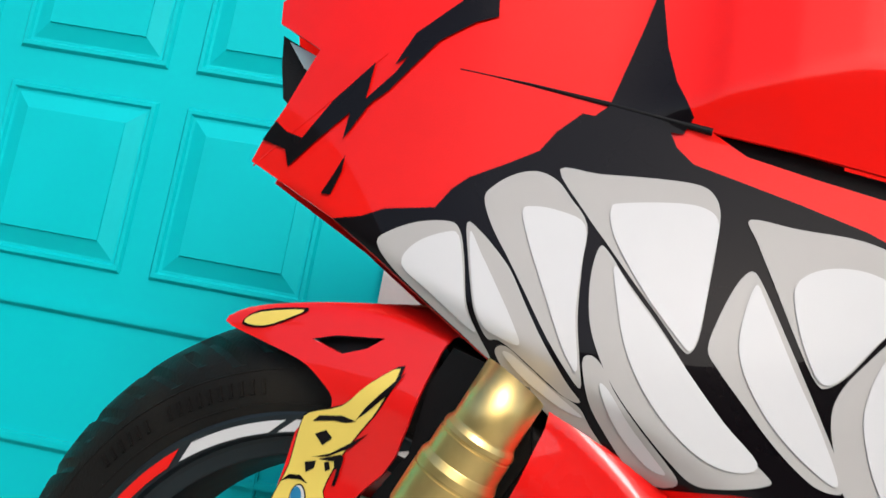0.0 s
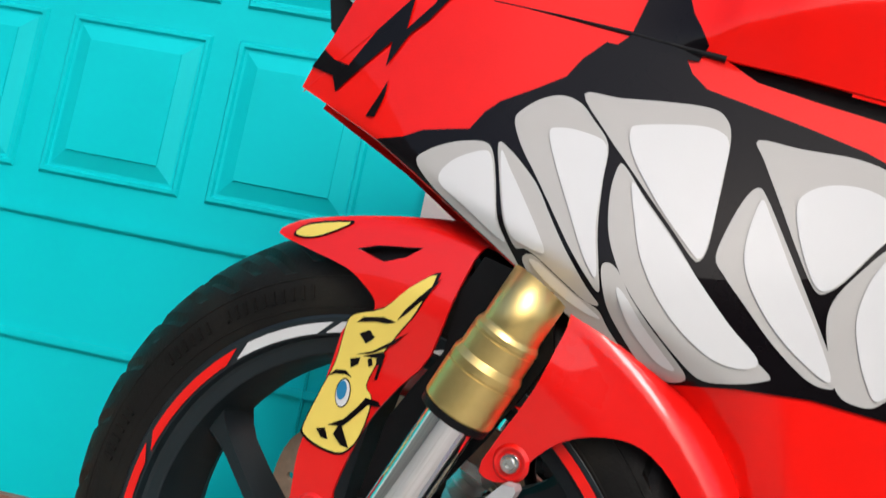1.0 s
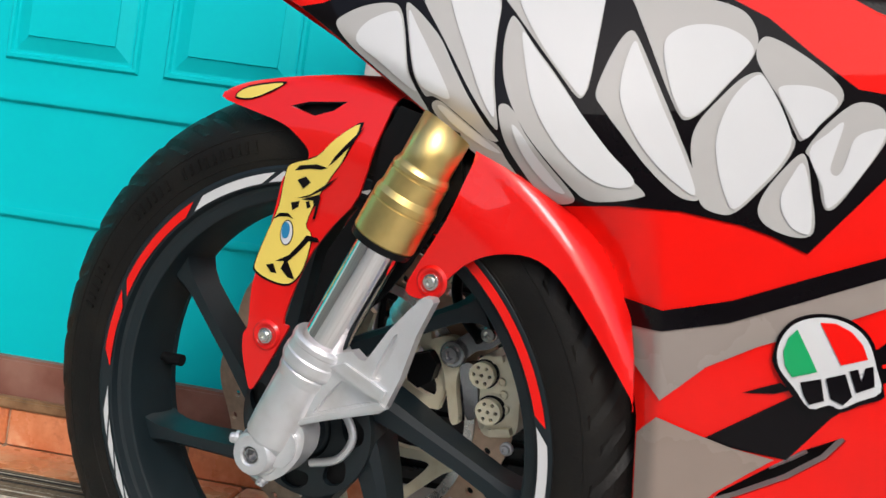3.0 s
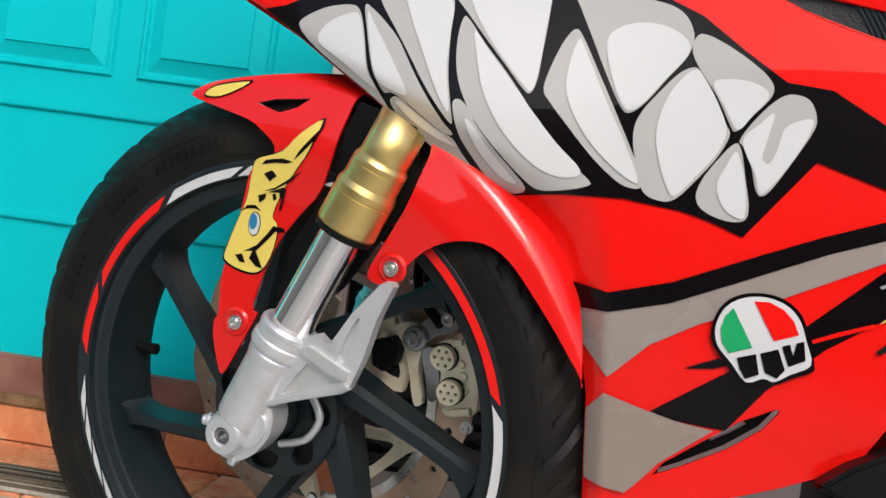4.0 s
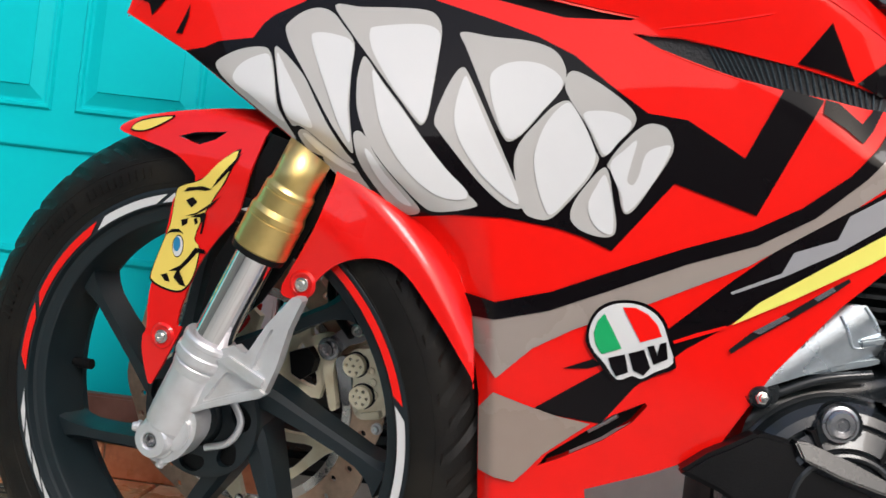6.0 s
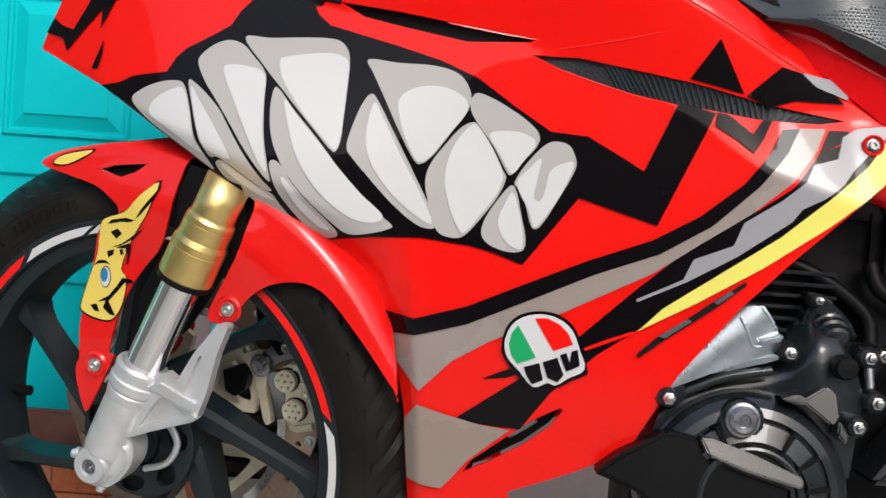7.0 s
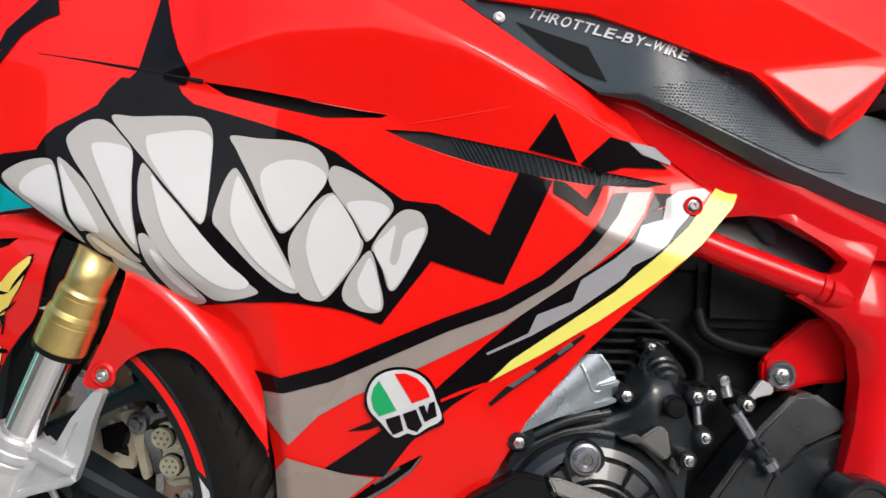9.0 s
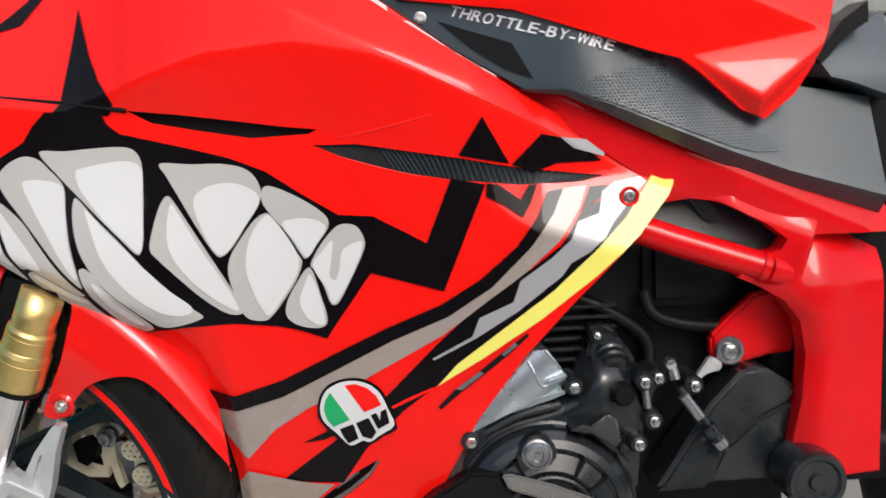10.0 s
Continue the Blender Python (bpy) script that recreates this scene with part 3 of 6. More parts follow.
bolt("slide_bolt", at_wheel(sv[0], 0.028, sv[1]), OUTW, 0.0075, bracket, BOLT, 0.010, False, True)
bolt("bleed_bolt", at_wheel(bv[0], 0.020, bv[1]), OUTW, 0.0045, bracket, ALLOY, 0.006)
shell("spring_clip", [(0.0619, 0.0612), (0.0854, 0.0698), (0.0950, 0.0599), (0.0901, 0.0428), (0.0769, 0.0334), (0.0650, 0.0383)], lambda x, z: 0.032 - 0.1 * (x - 0.07), BLACK, bracket, "", 0.008, 0.014, (), at_wheel)
tube("brake_hose", bend([at_wheel(0.136, 0.03, 0.090), at_wheel(0.10, 0.05, 0.125), at_wheel(0.105, 0.07, 0.19), at_wheel(0.14, 0.08, 0.30)]), 0.0055, BLACK, bike, "black rubber brake hose")

# ---- fork ----
FA, FD = Vector((-0.0060, 0.0, -0.008)), Vector((0.421, 0.075, 0.891))


def on_fork(s, y):
    q = FA + FD * s
    return at_wheel(q.x, y + q.y, q.z)


def trim(ob, place, normal):
    """Ends a tube where it runs in under the fairing's lip."""
    if normal.z < 0:
        normal = -normal
    bm = bmesh.new()
    bm.from_mesh(ob.data)
    cut = bmesh.ops.bisect_plane(bm, geom=list(bm.verts) + list(bm.edges) + list(bm.faces), plane_co=place, plane_no=normal, clear_outer=True)
    bmesh.ops.contextual_create(bm, geom=[e for e in cut["geom_cut"] if isinstance(e, bmesh.types.BMEdge)])
    bm.to_mesh(ob.data)
    bm.free()


def fork_leg(y, near):
    m = along(on_fork(0, y), on_fork(1, y)) @ Matrix.Diagonal((1, 1.0, 1, 1))
    lower = turned("fork_lower", [(0.0, 0.006), (0.020, 0.008), (0.0235, 0.016), (0.0243, 0.030), (0.0247, 0.080), (0.0262, 0.085), (0.0265, 0.090), (0.0255, 0.0915), (0.0285, 0.0945), (0.0292, 0.097), (0.0292, 0.1045), (0.0280, 0.106), (0.0280, 0.1135), (0.0288, 0.1145), (0.0288, 0.1185), (0.0275, 0.121), (0.0250, 0.1215), (0.0225, 0.1195), (0.0210, 0.116), (0.0, 0.116)], ALLOY, bike, "silver cast fork bottom with axle boss", 64, False, m)
    turned("fork_tube", [(0.0205, 0.10), (0.0205, 0.24)], CHROME, bike, "polished chrome fork tube", 48, False, m)
    turned("dust_seal", [(0.022, 0.2215), (0.0278, 0.2215), (0.0286, 0.2275), (0.022, 0.2275)], BLACK, lower, "", 40, True, m)
    outer = turned("fork_outer", [(0.0215, 0.2275), (0.0278, 0.2275), (0.0288, 0.2295), (0.0288, 0.2600), (0.0281, 0.2605), (0.0281, 0.2620), (0.0288, 0.2625), (0.0288, 0.2680), (0.0268, 0.2730), (0.0264, 0.2735), (0.0264, 0.2890), (0.0257, 0.2895), (0.0257, 0.2912), (0.0264, 0.2917), (0.0260, 0.2950), (0.0238, 0.2985), (0.0234, 0.3000), (0.0234, 0.3025), (0.0234, 0.47), (0.0, 0.47)], GOLD, bike, "gold anodised fork outer tube", 64, False, m)
    if near:
        trim(outer, Vector((0.0756, -0.09, 0.5826)), Vector((0.0556, -0.008, -0.0318)).cross(Vector((0.12, -1.0, 0.0))))
    turned("axle_boss", [(0.0, 0.045), (0.020, 0.045), (0.0225, 0.036), (0.0225, -0.004), (0.0205, -0.008), (0.0190, -0.0085), (0.0185, -0.017), (0.0170, -0.0195), (0.0095, -0.0205), (0.0078, -0.0195), (0.0070, -0.010), (0.0, -0.010)], ALLOY, lower, "", 40, False, WHEEL @ Matrix.Translation((FA.x, y, FA.z)))
    return lower


leg = fork_leg(-0.098, True)
fork_leg(0.098, False)
# pinch clamp with two bolts round the boss
shell("pinch_clamp", rounded([(-0.0215, 0.0065), (0.0017, 0.0164), (0.0257, 0.0243), (0.0370, 0.0180), (0.0363, 0.0002), (0.0282, -0.0138), (0.0167, -0.0260), (0.0023, -0.0334), (-0.0129, -0.0323), (-0.0274, -0.0221), (-0.0309, -0.0064)], 4), lambda x, z: -0.104, ALLOY, leg, "", 0.01, 0.026, (), at_wheel)
shell("clamp_face", rounded([(0.0117, 0.0115), (0.0236, 0.0160), (0.0312, 0.0101), (0.0297, -0.0046), (0.0207, -0.0156), (0.0110, -0.0165), (0.0163, -0.0036)], 3), lambda x, z: -0.1075, ALLOY, leg, "", 0.01, 0.008, (), at_wheel)
pb, pb2 = [(-0.0321, -0.0035)][0], [(-0.0037, -0.0340)][0]
bolt("pinch_bolt", at_wheel(pb[0], -0.098, pb[1]), at_wheel(-1, -0.3, 0) - at_wheel(0, 0, 0), 0.0050, leg, ALLOY, 0.007)
bolt("pinch_bolt", at_wheel(pb2[0], -0.100, pb2[1]), at_wheel(-0.3, -0.3, -1) - at_wheel(0, 0, 0), 0.0045, leg, ALLOY, 0.006)
turned("axle_socket", [(0.0, 0.0), (0.0052, 0.0), (0.0052, -0.0055), (0.0068, -0.006), (0.0072, 0.002)], STEEL, leg, "", 6, False, WHEEL @ Matrix.Translation((FA.x, -0.098 - 0.0125, FA.z)))
BRK = [(0.0368, 0.0813), (0.0769, 0.0959), (0.0842, 0.0904), (0.0899, 0.0904), (0.1092, 0.1200), (0.1306, 0.1449), (0.1357, 0.1501), (0.1438, 0.1503), (0.1457, 0.1471), (0.1332, 0.1189), (0.1218, 0.0806), (0.1099, 0.0528), (0.1056, 0.0489), (0.0579, 0.0330), (0.0227, 0.0193), (0.0159, 0.0298)]
WEB = rounded([(0.0684, 0.0691), (0.0820, 0.0653), (0.0980, 0.0589), (0.0915, 0.0540), (0.0688, 0.0462), (0.0446, 0.0363), (0.0489, 0.0435)], 2)
WEB2 = rounded([(0.1141, 0.1158), (0.1165, 0.1131), (0.1056, 0.0788), (0.1002, 0.0757), (0.0966, 0.0782), (0.1052, 0.0991)], 2)
arm = shell("fender_arm", BRK, lambda x, z: -0.1035, ALLOY, leg, "silver cast arm with triangular webs", 0.006, 0.012, (WEB, WEB2), at_wheel)
for g in (WEB, WEB2):
    shell("web_floor", g, lambda x, z: -0.0968, ALLOY, arm, "", 0.01, 0.004, (), at_wheel)
for g in ([(0.0584, 0.0799), (0.0720, 0.0854), (0.1109, 0.0687), (0.1081, 0.0600), (0.0942, 0.0641)], [(0.1131, 0.0543), (0.0614, 0.0357), (0.0265, 0.0220), (0.0333, 0.0292), (0.0611, 0.0408), (0.1060, 0.0586)]):
    shell("rib", g, lambda x, z: -0.1065, ALLOY, arm, "", 0.01, 0.006, (), at_wheel)
tube("axle", [at_wheel(FA.x, -0.07, FA.z), at_wheel(FA.x * 0.5, -0.03, FA.z * 0.5), at_wheel(0, 0.10, 0)], 0.014, SATIN, bike, "dark steel front axle")
tube("speed_sensor_wire", bend([at_wheel(0.045, -0.052, 0.026), at_wheel(0.058, -0.055, 0.005), at_wheel(0.045, -0.055, -0.018), at_wheel(0.015, -0.05, -0.030)]), 0.004, ALLOY, bike, "thin grey sensor wire loop")

shell("fork_shroud", [(0.004, 0.100), (0.020, 0.165), (0.040, 0.196), (0.058, 0.222), (0.066, 0.270), (0.080, 0.296), (0.135, 0.282), (0.142, 0.236), (0.125, 0.205), (0.100, 0.165), (0.075, 0.130), (0.040, 0.100)], lambda x, z: -0.0565, BLACK, bike, "black plastic shroud behind the fork tube", 0.01, 0.003, (), at_wheel)
# ---- front fender ----
def fender_depth(x, z):
    """Side plate that leans in towards its upper edge, a crease, then a rounded crest over the tyre."""
    r = math.hypot(x, z)
    plate = -0.066 + 0.32 * soft(r - 0.262, 0.010) - 0.012 * max(0.0, 0.2 - r) / 0.1
    if r < 0.300:
        return plate
    k = min(1.0, (r - 0.300) / 0.0245)
    return -0.0538 * math.sqrt(max(0.0, 1 - k * k))


FEND_TOP = [(-0.1002, 0.2883), (-0.086, 0.3000), (-0.052, 0.3080), (-0.002, 0.3150), (0.045, 0.3180), (0.085, 0.3140), (0.150, 0.292), (0.205, 0.256), (0.247, 0.210), (0.2770, 0.165), (0.2930, 0.118), (0.2990, 0.078)]
FEND_LOW = [(0.2960, 0.0884), (0.2751, 0.1193), (0.2516, 0.1500), (0.2284, 0.1762), (0.2063, 0.1880), (0.1797, 0.1869), (0.1561, 0.1762), (0.1381, 0.1584), (0.1281, 0.1440), (0.1111, 0.1415), (0.1044, 0.1536), (0.1339, 0.2088), (0.1440, 0.2400), (0.149, 0.2640), (0.140, 0.285), (0.115, 0.298), (0.085, 0.304), (0.0708, 0.2920), (0.0526, 0.2197), (0.0307, 0.1909), (0.0087, 0.1561), (-0.0067, 0.1049),
        *[(-0.0008, 0.0980), (-0.0073, 0.0828), (-0.0162, 0.0637), (-0.0276, 0.0418), (-0.0313, 0.0378), (-0.0354, 0.0415), (-0.0446, 0.0666), (-0.0463, 0.0841), (-0.0424, 0.0935)], (-0.0432, 0.1270), (-0.0357, 0.1609), (-0.0262, 0.2107), (-0.0210, 0.2273), (-0.0030, 0.2372), (0.0011, 0.2497), (-0.0108, 0.2611), (-0.0300, 0.2714), (-0.0686, 0.2802)]
SLOT = [(-0.0248, 0.2866), (-0.0067, 0.2917), (0.0293, 0.2947), (0.0180, 0.2861), (0.0003, 0.2799)]
FEND = rounded(FEND_TOP + FEND_LOW, 3)
fender = shell("front_fender", FEND, fender_depth, FENDER, bike, "glossy red front fender with side plates", 0.005, 0.003, (SLOT,), at_wheel)
shell("front_fender_far_side", FEND, lambda x, z: -fender_depth(x, z), FENDER, fender, "", 0.012, 0.002, (), at_wheel)
shell("slot_lining", [(x * 1.0, z - 0.002) for x, z in rounded(SLOT, 2)], lambda x, z: fender_depth(x, z) + 0.010, BLACK, fender, "", 0.01, 0.002, (), at_wheel)
for u, v in ([(-0.0212, 0.0875)][0], [(0.1259, 0.1563)][0]):
    d = fender_depth(u, v)
    turned("bolt_dimple", [(0.0, -0.0008), (0.0080, -0.0010), (0.0100, -0.0026), (0.0118, -0.0030), (0.0140, -0.0004)], FENDER, fender, "", 28, False, WHEEL @ Matrix.Translation((u, d, v)))
    bolt("fender_bolt", at_wheel(u, d - 0.002, v), at_wheel(0, -1, 0) - at_wheel(0, 0, 0), 0.0052, fender, BOLT, 0.005)


def on_fender(name, pts, mat_, lift, label=""):
    return shell(name, pts, lambda x, z: fender_depth(x, z) - lift, mat_, fender, label, 0.005, 0.0, (), at_wheel)


STK = [(0.0466, 0.2773), (0.0268, 0.2637), (0.0099, 0.2464), (-0.0141, 0.2377), (-0.0197, 0.2275), (-0.0242, 0.2004), (-0.0322, 0.1778), (-0.0413, 0.1495), (-0.0395, 0.1415), (-0.0232, 0.1356), (-0.0043, 0.1356), (0.0072, 0.1507), (0.0115, 0.1780), (0.0047, 0.1878), (0.0124, 0.2100), (0.0260, 0.2324), (0.0368, 0.2491)]
cx, cz = -0.004, 0.200
on_fender("sticker_edge", rounded([(cx + (x - cx) * 1.05, cz + (z - cz) * 1.03) for x, z in STK], 3), INK, 0.0008)
on_fender("sticker", rounded(STK, 3), STICKER, 0.0014, "pale yellow cut vinyl sticker with black strokes")
for st in ([(0.0515, 0.2759), (0.0396, 0.2621), (0.0275, 0.2481), (0.0221, 0.2393), (0.0300, 0.2463), (0.0427, 0.2598)], [(0.0222, 0.2382), (0.0112, 0.2402), (-0.0057, 0.2374), (-0.0103, 0.2327), (0.0054, 0.2359), (0.0151, 0.2359)], [(0.0328, 0.2321), (0.0185, 0.2222), (0.0057, 0.2135), (-0.0075, 0.2088), (0.0046, 0.2113), (0.0210, 0.2204)], [(-0.0073, 0.2246), (0.0010, 0.2287), (0.0062, 0.2240), (-0.0007, 0.2180)]):
    on_fender("sticker_stroke", st, INK, 0.0019)
for st in ([(-0.0122, 0.2046), (-0.0037, 0.2071), (-0.0046, 0.2018), (-0.0105, 0.1979)], [(0.0025, 0.2068), (0.0060, 0.2083), (0.0076, 0.2032), (0.0041, 0.2012)], [(0.0097, 0.2087), (0.0132, 0.2102), (0.0142, 0.2050), (0.0106, 0.2036)], [(-0.0019, 0.2084), (0.0142, 0.2145), (0.0167, 0.2127), (0.0132, 0.1933), (0.0107, 0.1930), (0.0133, 0.2091)]):
    on_fender("sticker_stroke", st, INK, 0.0019)
for st in ([(-0.0214, 0.1526), (-0.0081, 0.1598), (0.0012, 0.1706), (0.0068, 0.1788), (0.0178, 0.1781), (0.0205, 0.1742), (0.0096, 0.1739), (0.0016, 0.1643), (-0.0077, 0.1545)], [(-0.0147, 0.1471), (-0.0104, 0.1574), (-0.0048, 0.1485), (0.0007, 0.1396), (-0.0068, 0.1406)], [(-0.0300, 0.1482), (-0.0225, 0.1503), (-0.0182, 0.1423), (-0.0245, 0.1425)], [(-0.0287, 0.1882), (-0.0228, 0.1943), (-0.0141, 0.1953), (-0.0076, 0.1908), (-0.0139, 0.1922), (-0.0226, 0.1911)]):
    on_fender("sticker_stroke", st, INK, 0.0019)
ec = [(-0.0130, 0.1784)][0]
on_fender("sticker_dot", [(ec[0] + 0.0066 * math.cos(q / 3.2), ec[1] + 0.0112 * math.sin(q / 3.2)) for q in range(20)], INK, 0.0019)
on_fender("sticker_dot", [(ec[0] + 0.0058 * math.cos(q / 3.2), ec[1] + 0.0102 * math.sin(q / 3.2)) for q in range(20)], WHITE, 0.0023)
on_fender("sticker_dot", [(ec[0] - 0.001 + 0.0042 * math.cos(q / 3.2), ec[1] + 0.002 + 0.0072 * math.sin(q / 3.2)) for q in range(20)], BLUE, 0.0027, "plain blue dot")
on_fender("sticker_edge", rounded([(-0.0852, 0.2885), (-0.0735, 0.3000), (-0.0345, 0.3068), (-0.0433, 0.2985), (-0.0659, 0.2885)], 3), INK, 0.0008)
on_fender("sticker", rounded([(-0.0832, 0.2900), (-0.0725, 0.2985), (-0.0375, 0.3052), (-0.0450, 0.2990), (-0.0660, 0.2898)], 3), STICKER, 0.0014)

# ---- side fairing ----
TUCK = [(-0.10, 0.690), (-0.02, 0.6493), (0.0052, 0.6350), (0.0411, 0.6210), (0.0672, 0.6093), (0.1045, 0.5942), (0.1486, 0.5742), (0.2000, 0.5500), (0.2616, 0.5300), (0.30, 0.44)]
SLIT = [(-0.14, 0.800), (0.018, 0.784), (0.1205, 0.772), (0.213, 0.7554), (0.2998, 0.7446), (0.3952, 0.734)]
CREASE = [(0.12, 0.772), (0.1817, 0.783), (0.2799, 0.818), (0.3719, 0.8273), (0.4576, 0.8114), (0.5919, 0.7618), (0.677, 0.7177), (0.76, 0.665)]
SHOULDER = [(0.10, 0.99), (0.334, 0.877), (0.4576, 0.8153), (0.4945, 0.7976), (0.5507, 0.7683), (0.6211, 0.7334), (0.6873, 0.6984), (0.7208, 0.6799), (0.76, 0.658)]
GLINT = [(0.40, 0.735), (0.47, 0.690), (0.55, 0.658), (0.62, 0.618), (0.70, 0.595), (0.76, 0.58)]
FINLINE = [(0.40, 0.736), (0.47, 0.702), (0.55, 0.686), (0.62, 0.677), (0.68, 0.675), (0.76, 0.680)]
ARCH = [(0.25, 0.4500), (0.2845, 0.4540), (0.2891, 0.4337), (0.2984, 0.3565), (0.3048, 0.2865), (0.31, 0.24)]


def fairing_depth(x, z):
    """The fairing's left side: slowly widening to the rear, with tucked lower lip, arch fold, waist crease and shoulder."""
    y = -(0.070 + 0.125 * x) + (1.2 * (0.05 - x) ** 2 if x < 0.05 else 0.0)
    y -= 0.020 * math.exp(-((x - 0.14) / 0.13) ** 2 - ((z - 0.585) / 0.10) ** 2)
    if x < 0.26:
        y += 0.60 * min(1.0, (0.26 - x) / 0.08) * soft(ramp(TUCK, x) - z, 0.0035)
    if z < 0.53:
        zs = [(0.24, 0.3100), (0.2865, 0.3048), (0.3565, 0.2984), (0.4337, 0.2891), (0.52, 0.280)]
        y += 0.9 * min(1.0, (0.53 - z) / 0.11) * soft(ramp(zs, z) - x, 0.0022)
    y += 0.12 * soft(0.44 - z - 0.25 * (x - 0.3), 0.05) if x > 0.25 else 0.0
    zl = ramp(SLIT, x) if x < 0.395 else 0.734 - 0.55 * (x - 0.395)
    k = max(0.0, min(1.0, (x - 0.02) / 0.18))
    zc = (1 - k) * zl + k * ramp(CREASE, x)
    rise = max(0.0, min(1.0, (x - 0.12) / 0.12)) * max(0.0, min(1.0, (0.70 - x) / 0.2))
    y -= 0.016 * rise * (soft(z - zl, 0.006) - soft(z - zc, 0.006)) / max(zc - zl, 0.03)
    y += (0.15 + 0.09 * k) * soft(z - zc, 0.012)
    if x > 0.40:
        g = 0.40 * min(1.0, (x - 0.40) / 0.10) + 0.60 * max(0.0, min(1.0, (x - 0.56) / 0.07))
        y += 0.37 * g * (soft(z - ramp(GLINT, x), 0.006) - soft(z - ramp(FINLINE, x), 0.006))
    if x > 0.1:
        y += 0.34 * soft(z - ramp(SHOULDER, x), 0.003)
    return y


def tail_in(x, y, z):
    """Behind the engine the fairing's tail curves in towards the frame."""
    d = 0.08 * soft(x - 0.605, 0.035)
    k = 1 + d / (1.25 + y)
    return (0.36 + (x - 0.36) * k, y + d, 0.58 + (z - 0.58) * k)


NOSE_EDGE = [(-0.1406, 0.7072), (-0.0591, 0.6671), (-0.0231, 0.6446), (0.0253, 0.6138), (0.0754, 0.5828), (0.1313, 0.5509), (0.1776, 0.5258)]
ARCH_EDGE = [(0.1841, 0.5189), (0.2154, 0.4967), (0.2438, 0.4726), (0.2565, 0.4573), (0.2648, 0.4313), (0.2737, 0.4014)] + [(0.2845, 0.3565), (0.2880, 0.320), (0.2915, 0.2865), (0.2975, 0.235)]
REAR_EDGE = [(0.5168, 0.3515), (0.5514, 0.4152), (0.6044, 0.4843), (0.6573, 0.5408), (0.7271, 0.6093), (0.7611, 0.6500), (0.7704, 0.6628), (0.7542, 0.6797)]
TOP_EDGE = [(0.6921, 0.7150), (0.6064, 0.7678), (0.5434, 0.8088), (0.4813, 0.8500), (0.4578, 0.8668)]
FRONT_EDGE = [(-0.1461, 0.8419), (-0.1423, 0.8223), (-0.0997, 0.7983), (-0.1102, 0.7740), (-0.1200, 0.7511), (-0.1326, 0.7281)]
BELLY = [(0.5083, 0.3341), (0.4544, 0.3062), (0.3960, 0.2809)]
OUT = NOSE_EDGE + ARCH_EDGE + [(0.315, 0.235), (0.40, 0.262)] + BELLY[::-1] + REAR_EDGE[1:] + TOP_EDGE + [(0.36, 0.90), (0.26, 0.93), (0.10, 0.945), (-0.04, 0.93)] + FRONT_EDGE
SLIT_HOLE = [(0.1946, 0.7623), (0.2504, 0.7558), (0.3121, 0.7465), (0.3614, 0.7388), (0.3945, 0.7351), (0.3861, 0.7307), (0.3247, 0.7284), (0.2629, 0.7396), (0.2194, 0.7486)]
VENT_HOLE = [(0.3492, 0.2966), (0.3572, 0.3097), (0.3877, 0.3352), (0.4133, 0.3563), (0.4415, 0.3726), (0.4442, 0.3701), (0.4328, 0.3529), (0.4076, 0.3313), (0.3721, 0.3090)]
FIN_HOLE = [(0.3894, 0.7185), (0.4352, 0.7181), (0.4844, 0.7094), (0.5461, 0.6986), (0.6089, 0.6855), (0.6960, 0.6730), (0.6726, 0.6679), (0.6085, 0.6681), (0.5338, 0.6767), (0.4724, 0.6882), (0.4233, 0.7032)]
fairing = shell("side_fairing", OUT, fairing_depth, RED, bike, "glossy red side fairing with a black mouth of white teeth", 0.0045, 0.004, (SLIT_HOLE, VENT_HOLE, FIN_HOLE), tail_in)
YC = 0.03
shell("far_side_fairing", OUT, lambda x, z: 2 * YC - fairing_depth(x, z), RED, bike, "glossy red far side fairing", 0.02, 0.004)


def decal(name, pts, mat_, layer=1, label="", smooth=0):
    """A cut vinyl graphic that follows the fairing."""
    p = rounded(pts, smooth) if smooth else pts
    return shell(name, p, lambda x, z: fairing_depth(x, z) - 0.0008 - 0.0010 * layer, mat_, fairing, label, 0.0045, 0.0, (), tail_in)


MOUTH_TOP = [(-0.0591, 0.6671), (-0.0368, 0.6710), (-0.0207, 0.6781), (0.0165, 0.6833), (0.0259, 0.6982), (0.0363, 0.7079), (0.0620, 0.7218), (0.0818, 0.7336), (0.0911, 0.7486), (0.1079, 0.7654)]
MOUTH_MID = [(0.1071, 0.7641), (0.1665, 0.7601), (0.1729, 0.7484), (0.1856, 0.7381), (0.2137, 0.7312), (0.2571, 0.7203), (0.3005, 0.7082), (0.3377, 0.6929), (0.3751, 0.6673), (0.4123, 0.6441), (0.4490, 0.6412), (0.4860, 0.6211), (0.5045, 0.6105), (0.5326, 0.6786)]
MOUTH_END = [(0.5684, 0.6708), (0.5209, 0.5588), (0.4442, 0.5809), (0.3936, 0.5112), (0.3657, 0.5210), (0.3410, 0.5266), (0.2917, 0.5311), (0.2425, 0.5282), (0.1994, 0.5223)]
MOUTH_LOW = [(0.1841, 0.5221), (0.1311, 0.5520), (0.0752, 0.5839), (0.0252, 0.6145), (-0.0231, 0.6453)]
mouth = decal("mouth_graphic", MOUTH_TOP + MOUTH_MID + MOUTH_END + MOUTH_LOW, INK, 1, "black vinyl mouth outline")


def tooth(edge, core):
    """A grey tooth with a white inner field."""
    decal("tooth_graphic", edge, TOOTH, 2, "", 4)
    decal("tooth_highlight", core, WHITE, 3, "", 4)


